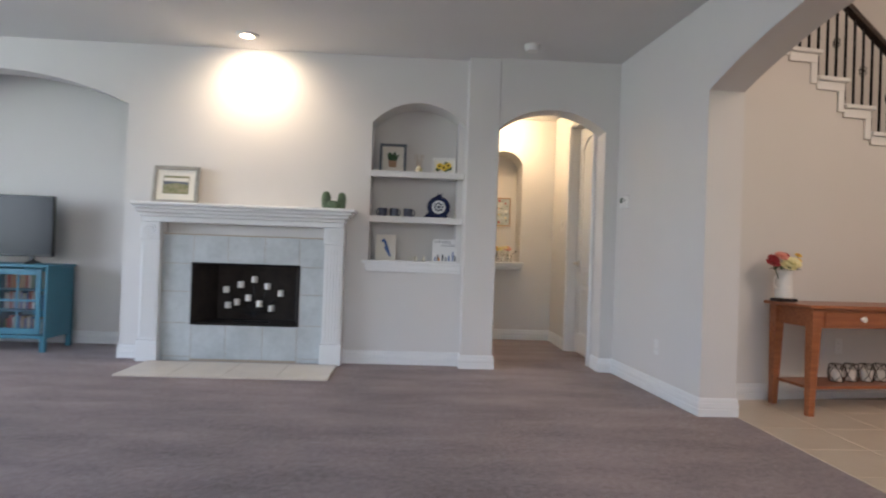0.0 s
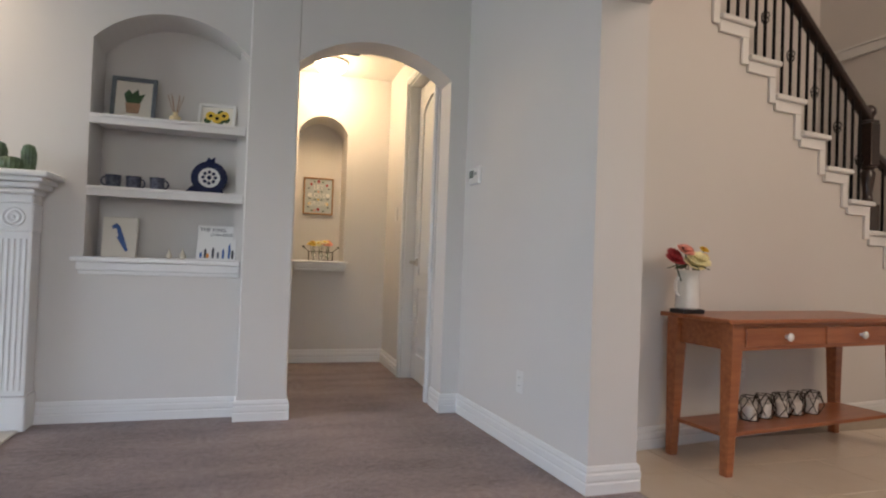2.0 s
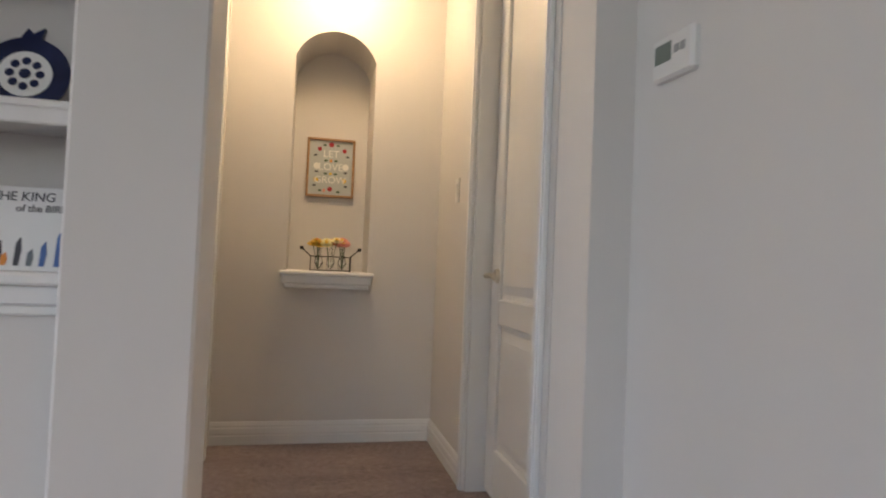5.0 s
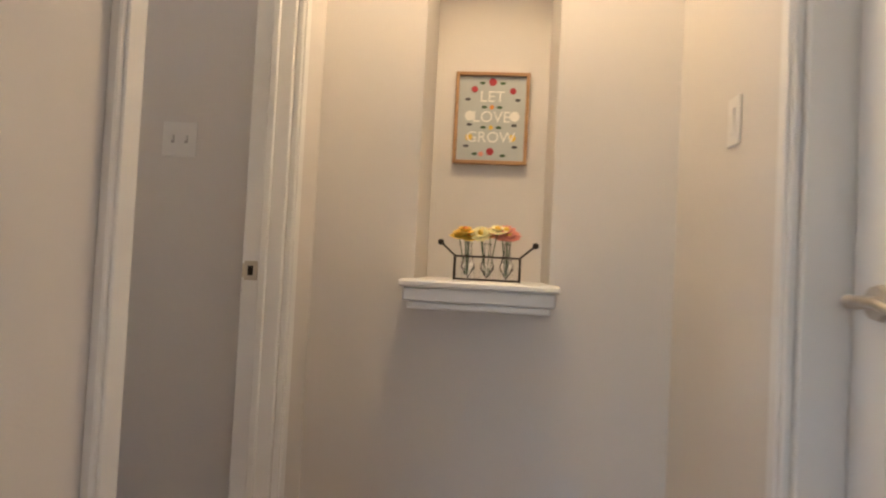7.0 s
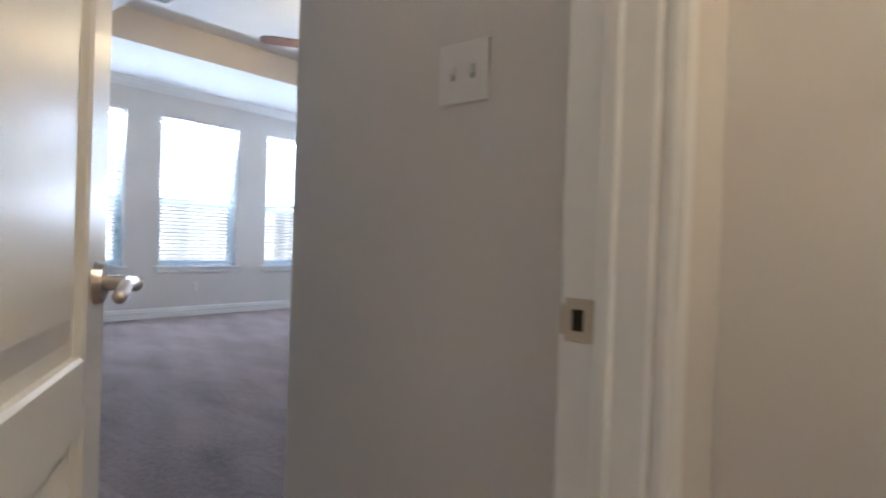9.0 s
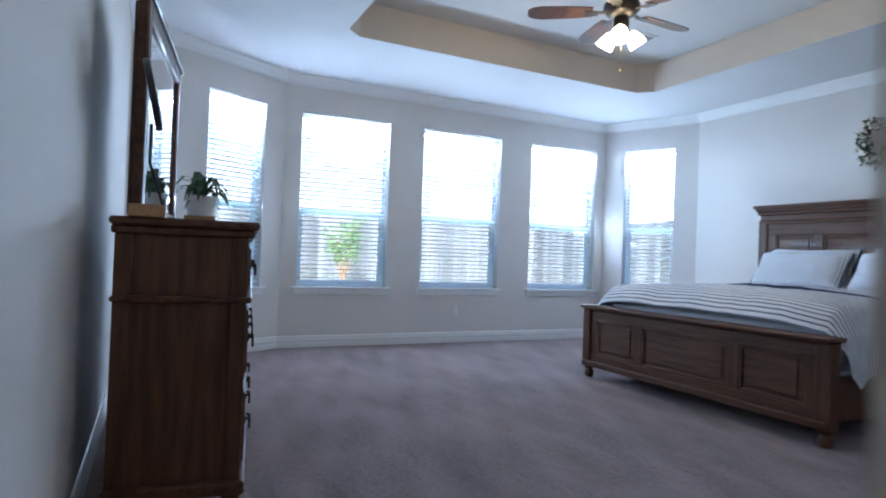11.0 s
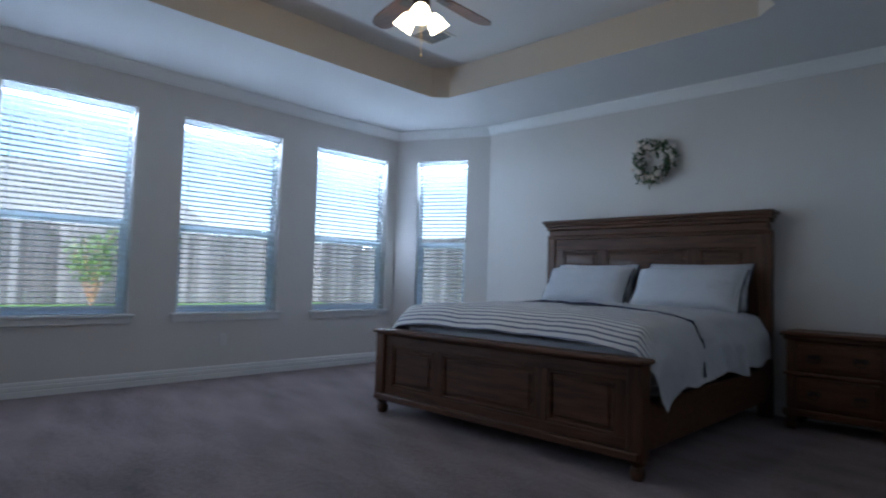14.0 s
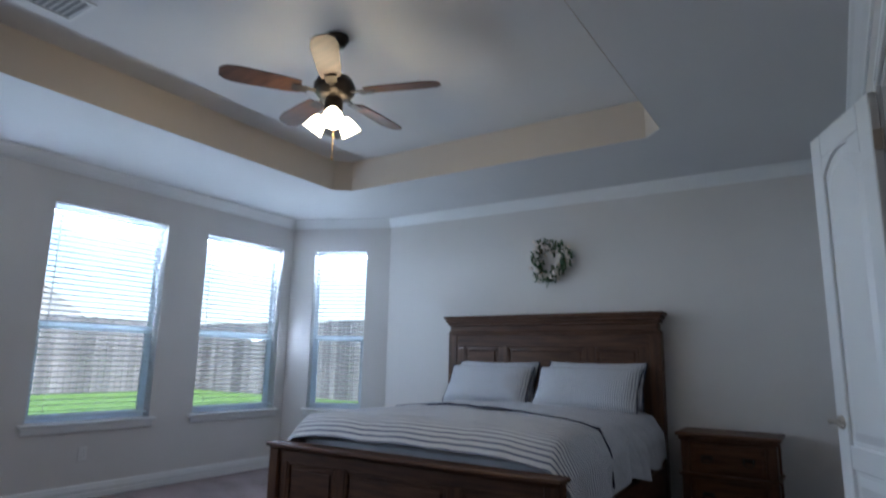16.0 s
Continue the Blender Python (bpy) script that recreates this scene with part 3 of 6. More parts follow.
bed_frame = casing("door_frame_1", DY0, DY1, DH, HWX1, 1, "yz", HWX1 - HWX0, 0.07)
part("stop", boxes((1.706, 1.726, DY1 - 0.030, DY1 - 0.016, 0, DH - 0.016), bev=0.002), TRIM, bed_frame)
part("strike_plate", boxes((1.659, 1.699, DY1 - 0.019, DY1 - 0.0155, 0.916, 0.972), (1.652, 1.660, DY1 - 0.019, DY1 - 0.012, 0.924, 0.964), bev=0.001), NICKEL, bed_frame, "satin nickel strike plate")
part("latch_hole", boxes((1.670, 1.686, DY1 - 0.0195, DY1 - 0.0185, 0.930, 0.958)), BRONZE, bed_frame)
casing("door_frame_2", EY0, EY1, DH, 2.96, -1, "yz", 0.16)
casing("door_frame_3", DD0, DD1, DH, EWX, -1, "yz", 0.12)


def lever(parent, p, side, way):
    """Round rose and lever; side +1/-1 along the leaf's y, way: direction of the lever along x."""
    b = cyl(bmesh.new(), (p[0], p[1], p[2]), 0.033, 0.012 * side, 24, 0.029, "y")
    cyl(b, (p[0], p[1] + side * 0.010, p[2]), 0.012, 0.042 * side, 16, None, "y")
    handle = part("handle", b, NICKEL, parent, "satin nickel lever handle", True)
    b = bmesh.new()
    pts = [(0, 0.0), (0.03, 0.004), (0.07, 0.002), (0.115, -0.010)]
    for (a, za), (c, zc) in zip(pts, pts[1:]):
        tube(b, (p[0] + way * a, p[1] + side * 0.052, p[2] + za), (p[0] + way * c, p[1] + side * 0.052, p[2] + zc), 0.0095, 10)
    ball(b, (p[0], p[1] + side * 0.052, p[2]), 0.0125)
    ball(b, (p[0] + way * 0.115, p[1] + side * 0.052, p[2] - 0.010), 0.0095)
    part("lever", b, NICKEL, handle, "", True)


def door_leaf(name, m, w, label, knob_x, way, arched=False):
    """Two-panel moulded leaf, hinge at x = 0, thickness along y from 0 to 0.035."""
    t = thing(name, m, label, "door", kind="structure")
    h = DH - 0.03
    part("slab", boxes((0, w, 0.013, 0.022, 0.012, h)), TRIM, t)
    for nm, z0, z1 in (("upper_panel", 0.86, h - 0.13), ("lower_panel", 0.22, 0.75)):
        head = 0.085 if nm == "upper_panel" else 0.001
        for deep, proud in ((0.0135, 0.0005), (0.0215, 0.0345)):
            b = bmesh.new()
            rings = []
            for m, y in ((0.022, deep), (0.062, proud)):
                x0, x1 = 0.115 + m, w - 0.115 - m
                top = z1 - m - (0.105 if head > 0.01 else 0.0)
                pts = [(x0, z0 + m), (x1, z0 + m)] + list(reversed(arc(x0, x1, top, head, 10)))
                rings.append([b.verts.new((x, y, z)) for x, z in pts])
            n = len(rings[0])
            for k in range(n):
                b.faces.new((rings[0][k], rings[0][(k + 1) % n], rings[1][(k + 1) % n], rings[1][k]))
            b.faces.new(rings[1])
            part(nm, b, TRIM, t)
    rows = ((0, 0.115, 0.012, h), (w - 0.115, w, 0.012, h), (0.115, w - 0.115, 0.012, 0.22), (0.115, w - 0.115, 0.75, 0.86), (0.115, w - 0.115, h - 0.13, h))
    for x0, x1, z0, z1 in rows:
        part("stile" if x1 - x0 < 0.2 else "rail", boxes((x0, x1, -0.0025, 0.0375, z0, z1), bev=0.005), TRIM, t)
    b = arch_head(bmesh.new(), 0.115, w - 0.115, h - 0.235, 0.10, h - 0.13, -0.0025, 0.0375, "xz")
    part("arched_head", b, TRIM, t)
    for z in (0.25, 1.22, h - 0.22):
        part("hinge", cyl(boxes((-0.004, 0.0, 0.0, 0.034, z - 0.045, z + 0.045)), (-0.004, -0.004, z - 0.05), 0.006, 0.10, 10), NICKEL, t)
    for side, y in ((-1, -0.0025), (1, 0.0375)):
        lever(t, (knob_x, y, 0.96), side, way)
    return t


door_leaf("door_1", pose(1.64, 5.885, 0, 0, 0, 148.2), 0.74, "white two-panel bedroom door standing half open", 0.68, -1)
door_leaf("door_2", pose(3.085, EY0 + 0.02, 0, 0, 0, 90), 0.762, "closed white two-panel hall door", 0.675, -1)
door_leaf("door_3", pose(EWX - 0.02, DD1 - 0.01, 0, 0, 0, 112), 0.62, "white two-panel double door leaf standing open", 0.56, -1)
door_leaf("door_4", pose(EWX - 0.02, DD0 + 0.01, 0, 0, 0, 263), 0.60, "white two-panel double door leaf folded back to the wall", 0.54, -1)

# windows with blinds


def window_unit(name, w, h, m, drop):
    """Single-hung vinyl window in an opening; x along the wall, y outwards, z from the sill."""
    t = thing(name, m, "white vinyl single-hung window with lowered blinds", "window", kind="structure")
    fr = 0.026
    b = boxes((0, fr, 0.10, 0.16, 0, h), (w - fr, w, 0.10, 0.16, 0, h), (fr, w - fr, 0.10, 0.16, 0, fr), (fr, w - fr, 0.10, 0.16, h - fr, h), bev=0.004)
    part("window_frame", b, VINYL, t)
    mid = h * 0.435
    part("meeting_rail", boxes((fr, w - fr, 0.095, 0.15, mid - 0.03, mid + 0.03), bev=0.004), VINYL, t)
    part("sash", boxes((fr, fr + 0.035, 0.10, 0.13, fr, mid - 0.03), (w - fr - 0.035, w - fr, 0.10, 0.13, fr, mid - 0.03), (fr + 0.035, w - fr - 0.035, 0.10, 0.13, fr, fr + 0.04), bev=0.003), VINYL, t)
    for z0, z1 in ((fr, mid - 0.03), (mid + 0.03, h - fr)):
        p = part("pane", boxes((fr, w - fr, 0.125, 0.129, z0, z1)), GLASS, t)
        p.visible_shadow = False
    part("window_sill", boxes((-0.05, w + 0.05, -0.045, 0.10, -0.028, -0.002), (-0.03, w + 0.03, -0.022, -0.003, -0.085, -0.028), bev=0.005), TRIM, t, "white painted sill with apron")
    bl = thing("window_blind", m, "white horizontal slat blind hung inside the window", "blind", "bedroom blinds")
    part("headrail", boxes((0.012, w - 0.012, 0.02, 0.075, h - 0.055, h - 0.003), bev=0.004), SLAT, bl)
    n = int((h - 0.10 - drop) / 0.046)
    me = None
    for k in range(n):
        z = h - 0.085 - 0.046 * k
        if me is None:
            b = bmesh.new()
            box(b, 0.014, w - 0.014, -0.0235, 0.0235, -0.0012, 0.0012)
            bmesh.ops.rotate(b, verts=b.verts, cent=(0, 0, 0), matrix=Matrix.Rotation(radians(-9), 3, "X"))
            s = part("slat", b, SLAT, bl)
            me = s.data
        else:
            s = new("slat", me)
            s.parent = bl
        s.location = (0, 0.048, z)
    zb = h - 0.085 - 0.046 * n
    part("bottom_rail", boxes((0.014, w - 0.014, 0.028, 0.068, zb - 0.008, zb + 0.010), bev=0.003), SLAT, bl)
    for x in (0.13, w - 0.13):
        part("cord", tube(bmesh.new(), (x, 0.023, zb), (x, 0.023, h - 0.05), 0.0016, 6), SLAT, bl)
    part("wand", tube(bmesh.new(), (0.07, 0.012, h - 0.06), (0.07, 0.012, h * 0.42), 0.004, 6), SLAT, bl)
    return t


def on_run(p, q, u0):
    d = (Vector(q) - Vector(p)).normalized()
    return Matrix.Translation((p[0] + d.x * u0, p[1] + d.y * u0, WINZ[0])) @ Matrix.Rotation(math.atan2(d.y, d.x), 4, "Z")


HW = WINZ[1] - WINZ[0]
window_unit("window_1", W1[1] - W1[0], HW, on_run(B, A, W1[0]), 0.02)
for k, (y0, y1) in enumerate(WY):
    window_unit("window_%d" % (k + 2), y1 - y0, HW, on_run(A, C, y0 - A[1]), 0.02)
window_unit("window_5", W5[1] - W5[0], HW, on_run(C, D, W5[0]), 0.02)
# added strip lamps boost each window's daylight, at meeting rail and outside the head
for p, q, u0, u1, watts in ((B, A, *W1, 2.0), (A, C, WY[0][0] - A[1], WY[0][1] - A[1], 3.6), (A, C, WY[1][0] - A[1], WY[1][1] - A[1], 3.6), (A, C, WY[2][0] - A[1], WY[2][1] - A[1], 3.6), (C, D, *W5, 2.0)):
    m = on_run(p, q, (u0 + u1) / 2) @ Matrix.Translation((0, 0.008, HW * 0.435)) @ Matrix.Rotation(radians(-90), 4, "X")
    area_lamp("window_light", m, u1 - u0 - 0.04, 0.05, watts * 1.1, (0.74, 0.87, 1.0))
    m = on_run(p, q, (u0 + u1) / 2) @ Matrix.Translation((0, 0.185, HW - 0.05)) @ Matrix.Rotation(radians(-25), 4, "X")
    area_lamp("window_head_light", m, u1 - u0 - 0.06, 0.05, watts * 1.75, (0.74, 0.87, 1.0))

# painted band round the tray
b = bmesh.new()
lo = [b.verts.new((*p, HB + 0.001)) for p in tray]
hi = [b.verts.new((*p, TZ - 0.001)) for p in tray]
for k in range(8):
    b.faces.new((lo[k], lo[(k + 1) % 8], hi[(k + 1) % 8], hi[k]))
band = part("trim_tray_band", b, mat("tan_band_paint", (0.62, 0.55, 0.47), 0.8, var=0.02, scale=2, bump=0.1, bscale=120))
band.matrix_world = Matrix.Translation(((TX0 + TX1) / 2, (TY0 + TY1) / 2, 0)) @ Matrix.Diagonal((0.997, 0.997, 1, 1)) @ Matrix.Translation((-(TX0 + TX1) / 2, -(TY0 + TY1) / 2, 0))
structure(band, "tan painted band round the tray ceiling", "ceiling band")

# outdoors
structure(part("ground", boxes((-400, -5.45, -300, 300, -0.5, -0.05)), GRASS), "green mown back garden lawn", "lawn")

# ---- living room ----
TF = 5.012   # face of the fireplace tiles
fire = thing("fireplace", pose(-0.19, FW, 0), "white painted mantel fireplace with grey tile surround", "fireplace")


def local(bm, t):
    """Moves world-placed geometry into a thing's own frame."""
    bmesh.ops.transform(bm, matrix=t.matrix_world.inverted(), verts=bm.verts)
    return bm


SX0, SX1 = -0.925, 0.485
def surround_tile(x0, x1, z0, z1):
    part("tile", local(boxes((x0 + 0.002, x1 - 0.002, TF, FW + 0.01, z0 + 0.002, z1 - 0.002), bev=0.003), fire), SLATE, fire)
for x0, x1 in ((SX0, FX0), (FX1, SX1)):
    for z0, z1 in ((0.0, 0.04), (0.04, 0.34), (0.34, 0.62), (0.62, 0.87), (0.87, 1.13)):
        surround_tile(x0, x1, z0, z1)
for x0, x1 in ((FX0, -0.36), (-0.36, -0.04), (-0.04, FX1)):
    surround_tile(x0, x1, 0.87, 1.13)
    surround_tile(x0, x1, 0.02, 0.34)
part("tile_backing", local(boxes((SX0, SX1, TF + 0.004, TF + 0.01, 0, FZ0), (SX0, SX1, TF + 0.004, TF + 0.01, FZ1, 1.14), (SX0, FX0, TF + 0.004, TF + 0.01, FZ0, FZ1), (FX1, SX1, TF + 0.004, TF + 0.01, FZ0, FZ1)), fire), GROUT, fire)
FB = FW + 0.33
part("firebox_back", local(boxes((FX0 + 0.10, FX1 - 0.10, FB - 0.02, FB, FZ0, FZ1)), fire), FIREBRICK, fire, "dark brick firebox back")
for sx, xa, xb in ((-1, FX0, FX0 + 0.10), (1, FX1, FX1 - 0.10)):
    b = prism(bmesh.new(), [(xa, TF + 0.004), (xa + sx * 0.012, TF + 0.004), (xb + sx * 0.012, FB - 0.02), (xb, FB - 0.02)], FZ0, FZ1, "xy")
    part("firebox_side", local(b, fire), FIREBRICK, fire)
part("firebox_floor", local(boxes((FX0, FX1, TF + 0.004, FB, FZ0 - 0.012, FZ0 + 0.001)), fire), FIREBRICK, fire)
part("firebox_top", local(boxes((FX0, FX1, TF + 0.004, FB, FZ1 - 0.001, FZ1 + 0.012)), fire), BLACK, fire)
part("firebox_frame", local(boxes((FX0 - 0.012, FX1 + 0.012, TF - 0.006, TF + 0.004, FZ1, FZ1 + 0.016), (FX0 - 0.012, FX0, TF - 0.006, TF + 0.004, FZ0 - 0.01, FZ1), (FX1, FX1 + 0.012, TF - 0.006, TF + 0.004, FZ0 - 0.01, FZ1), (FX0 - 0.012, FX1 + 0.012, TF - 0.006, TF + 0.03, FZ0 - 0.014, FZ0), bev=0.002), fire), BLACK, fire, "black metal firebox frame")
for x0, x1 in ((-1.085, -0.925), (0.485, 0.650)):
    part("pilaster", local(boxes((x0, x1, 4.955, FW, 0.19, 1.235), bev=0.004), fire), TRIM, fire)
    for k in range(5):
        x = x0 + 0.028 + k * (x1 - x0 - 0.056) / 4
        part("flute", local(cyl(bmesh.new(), (x, 4.957, 0.22), 0.008, 0.82, 10), fire), TRIM, fire, smooth=True)
    part("plinth", local(boxes((x0 - 0.012, x1 + 0.012, 4.935, FW, 0, 0.19), bev=0.005), fire), TRIM, fire)
    part("corner_block", local(boxes((x0 - 0.006, x1 + 0.006, 4.938, FW, 1.08, 1.236), bev=0.006), fire), TRIM, fire)
    xm = (x0 + x1) / 2
    part("rosette", local(lathe([(0.055, 0), (0.05, 0.010), (0.038, 0.004), (0.028, 0.012), (0.012, 0.006), (0.001, 0.014)], 24, None, Matrix.Translation((xm, 4.94, 1.158)) @ Matrix.Rotation(radians(90), 4, "X")), fire), TRIM, fire, smooth=True)
for nm, rows in (("frieze", (-1.085, 0.650, 4.948, FW, 1.236, 1.285)), ("bed_moulding", (-1.095, 0.665, 4.915, FW, 1.285, 1.315)), ("cove", (-1.105, 0.70, 4.87, FW, 1.315, 1.345)), ("cap_moulding", (-1.11, 0.725, 4.83, FW, 1.345, 1.372)), ("mantel_shelf", (-1.12, 0.755, 4.795, FW, 1.372, 1.402))):
    part(nm, local(boxes(rows, bev=0.007), fire), TRIM, fire)
for x0, x1 in ((-0.99, -0.59), (-0.59, -0.18), (-0.18, 0.23), (0.23, 0.637)):
    part("hearth_tile", local(boxes((x0 + 0.0015, x1 - 0.0015, 4.335, 4.93, 0.0, 0.014), bev=0.003), fire), HEARTH, fire)
fire.matrix_world = fire.matrix_world @ Matrix.Diagonal((1, 1, MZ, 1))
cand = [(-0.42, 0.62), (-0.29, 0.67), (-0.17, 0.72), (-0.05, 0.66), (0.07, 0.60), (-0.40, 0.48), (-0.32, 0.51), (-0.22, 0.55), (-0.12, 0.50), (-0.01, 0.46)]
holder = thing("candelabra", pose(-0.18, 5.20, FZ0 * MZ + 0.001), "dark metal tiered candelabra with white candles inside the firebox", "candle holder")
for x, z in cand:
    part("candle", lathe([(0.001, 0), (0.027, 0), (0.028, 0.05), (0.024, 0.055), (0.001, 0.05)], 14, None, Matrix.Translation((x + 0.18, -0.004, z - FZ0 - 0.02))), WAX, holder, "white pillar candle", True)
    part("arm", tube(tube(bmesh.new(), (x + 0.18, -0.004, z - FZ0 - 0.022), (0.0, -0.004, 0.06), 0.004), (x + 0.15, -0.004, z - FZ0 - 0.022), (x + 0.21, -0.004, z - FZ0 - 0.022), 0.004), BLACK, holder)
part("foot", boxes((-0.16, 0.16, -0.03, 0.03, 0, 0.012), (-0.006, 0.006, -0.008, 0.004, 0.012, 0.07), bev=0.002), BLACK, holder)


def picture(name, m, w, h, frame_mat, label, fw=0.03, mount=0.0, inner=None, shapes=(), category="picture frame"):
    """Framed picture, standing on z = 0, face towards -y, leaning back."""
    t = thing(name, m, label, category)
    for nm, r in (("frame_side", (-w / 2, -w / 2 + fw, 0, 0.02, 0, h)), ("frame_side", (w / 2 - fw, w / 2, 0, 0.02, 0, h)), ("frame_rail", (-w / 2 + fw, w / 2 - fw, 0, 0.02, 0, fw)), ("frame_rail", (-w / 2 + fw, w / 2 - fw, 0, 0.02, h - fw, h))):
        part(nm, boxes(r, bev=0.003), frame_mat, t)
    part("mount", boxes((-w / 2 + fw, w / 2 - fw, 0.012, 0.018, fw, h - fw)), PAPER, t)
    if inner:
        part("print", boxes((-w / 2 + fw + mount, w / 2 - fw - mount, 0.0105, 0.013, fw + mount, h - fw - mount)), inner, t)
    for nm, mt, bm in shapes:
        part(nm, bm, mt, t)
    return t


def disc(x, z, r, y=0.0095, sx=1.0, n=16):
    return cyl(bmesh.new(), (x, y, z), r, 0.001, n, None, "y") if sx == 1.0 else bm_scaled(x, z, r, y, sx, n)


def bm_scaled(x, z, r, y, sx, n):
    b = cyl(bmesh.new(), (0, 0, 0), r, 0.001, n, None, "y")
    bmesh.ops.transform(b, matrix=Matrix.Translation((x, y, z)) @ Matrix.Diagonal((sx, 1, 1, 1)), verts=b.verts)
    return b


HILL = mat("landscape_print", (0.16, 0.18, 0.08), 0.8, scale=22, color2=(0.34, 0.30, 0.20))
picture("picture_frame", pose(-0.825, 4.965, 1.402 * MZ, -8), 0.395, 0.335, SILVER, "worn silver framed landscape print on the mantel", 0.032, 0.055, HILL, [("sky", PAPER, boxes((-0.105, 0.105, 0.0085, 0.011, 0.185, 0.228))), ("ridge", GREY, prism(bmesh.new(), [(-0.105, 0.165), (0.0, 0.185), (0.105, 0.17), (0.105, 0.195), (-0.105, 0.20)], 0.0078, 0.009, "xz"))])
for x, y, h, r in ((0.49, 4.93, 0.155, 0.036), (0.555, 4.90, 0.075, 0.048), (0.625, 4.93, 0.15, 0.034)):
    c = thing("cactus_figurine", pose(x, y, 1.402 * MZ), "small sage green ceramic cactus on the mantel", "figurine", "mantel cacti")
    prof = [(0.6 * r, 0.0), (0.85 * r, 0.01), (r, h * 0.35), (r * 1.02, h * 0.7), (r * 0.7, h * 0.93), (0.002, h)]
    b = lathe(prof, 28)
    for v in b.verts:
        k = 1 + 0.06 * math.cos(14 * math.atan2(v.co.y, v.co.x))
        v.co.x, v.co.y = v.co.x * k, v.co.y * k
    part("body", b, CACTUS, c, smooth=True)

# niche: sill and shelves
nx0, nx1, nz = NICHE[:3]
sl = thing("niche_sill", Matrix(), "white moulded sill of the shelf niche", "sill", kind="structure")
part("board", boxes((nx0 - 0.055, nx1 - 0.006, 5.035, FW + 0.298, nz - 0.028, nz), bev=0.006), TRIM, sl)
part("apron", boxes((nx0 - 0.03, nx1 - 0.006, 5.062, FW - 0.001, nz - 0.075, nz - 0.028), (nx0 - 0.02, nx1 - 0.006, 5.072, FW - 0.001, nz - 0.10, nz - 0.075), bev=0.005), TRIM, sl)
Z0, Z1, Z2 = nz, 1.338, 1.750
for z in (Z1, Z2):
    s = thing("niche_shelf", pose(0, 0, z), "off-white painted niche shelf with moulded edge", "shelf", "niche shelves", kind="structure")
    part("board", boxes((nx0 + 0.002, nx1 - 0.002, FW + 0.012, FW + 0.298, -0.03, 0), bev=0.004), SHELF, s)
    part("edge_moulding", boxes((nx0 + 0.002, nx1 - 0.002, FW - 0.012, FW + 0.012, -0.055, 0.002), (nx0 + 0.002, nx1 - 0.002, FW - 0.018, FW - 0.012, -0.018, 0.002), bev=0.004), SHELF, s)
picture("picture_frame", pose(1.045, 5.24, Z2, -12), 0.25, 0.29, GREY, "slate grey framed print of a potted plant", 0.024, 0.012, PAPER, [("pot", TERRA, prism(bmesh.new(), [(-0.035, 0.06), (0.03, 0.06), (0.04, 0.125), (-0.045, 0.125)], 0.008, 0.0105, "xz")), ("sprigs", LEAF, prism(bmesh.new(), [(-0.04, 0.125), (0.035, 0.125), (0.06, 0.19), (0.03, 0.175), (0.02, 0.215), (-0.01, 0.185), (-0.03, 0.21), (-0.055, 0.18)], 0.0075, 0.0105, "xz"))])
picture("picture_frame", pose(1.52, 5.22, Z2, -14, 0, -8), 0.225, 0.17, PLASTIC, "white framed sunflower painting on the niche shelf", 0.02, 0.012, PAPER, [("sunflower", YELLOW, disc(x, z, r, 0.0085)) for x, z, r in ((-0.04, 0.09, 0.03), (0.0, 0.075, 0.032), (0.04, 0.095, 0.03))] + [("leaf", LEAF, disc(x, z, 0.022, 0.0095)) for x, z in ((-0.055, 0.06), (0.02, 0.055), (0.055, 0.07), (0.02, 0.11))] + [("flower_heart", BRONZE, disc(x, z, 0.011, 0.0075)) for x, z in ((-0.04, 0.09), (0.0, 0.075), (0.04, 0.095))])
df = thing("reed_diffuser", pose(1.29, 5.20, Z2), "small amber glass reed diffuser on the niche shelf", "diffuser")
part("bottle", lathe([(0.03, 0), (0.032, 0.005), (0.032, 0.045), (0.014, 0.058), (0.013, 0.075), (0.001, 0.075)], 18), mat("pale_amber_glass", (0.75, 0.62, 0.38), 0.15), df, smooth=True)
for k in range(6):
    a = k * 1.05
    part("reed", tube(bmesh.new(), (0.006 * math.cos(a), 0.006 * math.sin(a), 0.05), (0.045 * math.cos(a), 0.035 * math.sin(a), 0.175), 0.0017, 6), OAK, df)


def mug(x, y, z, turn):
    t = thing("enamel_mug", pose(x, y, z, 0, 0, turn), "speckled navy enamel mug on the niche shelf", "mug", "niche mugs")
    part("cup", lathe([(0.035, 0), (0.040, 0.004), (0.042, 0.075), (0.044, 0.080), (0.039, 0.078), (0.037, 0.010), (0.001, 0.008)], 20), MUG, t, smooth=True)
    b = bmesh.new()
    pts = [(0.040 + 0.022 * math.sin(u), 0.042 + 0.024 * math.cos(u)) for u in (math.pi * k / 8 for k in range(9))]
    for p, q in zip(pts, pts[1:]):
        tube(b, (p[0], 0, p[1]), (q[0], 0, q[1]), 0.005)
    part("handle", b, MUG, t)


mug(0.97, 5.20, Z1, 200)
mug(1.075, 5.22, Z1, 20)
mug(1.205, 5.21, Z1, 0)
pl = thing("decorative_plate", pose(1.49, 5.27, Z1, -10), "navy glazed round fish-shaped plate with a white flower", "plate")
b = cyl(bmesh.new(), (0, 0, 0.115), 0.108, 0.018, 36, 0.100, "y")
prism(b, [(-0.03, 0.21), (0.025, 0.21), (0.03, 0.255), (0.005, 0.235), (-0.01, 0.25)], 0.0, 0.015, "xz")
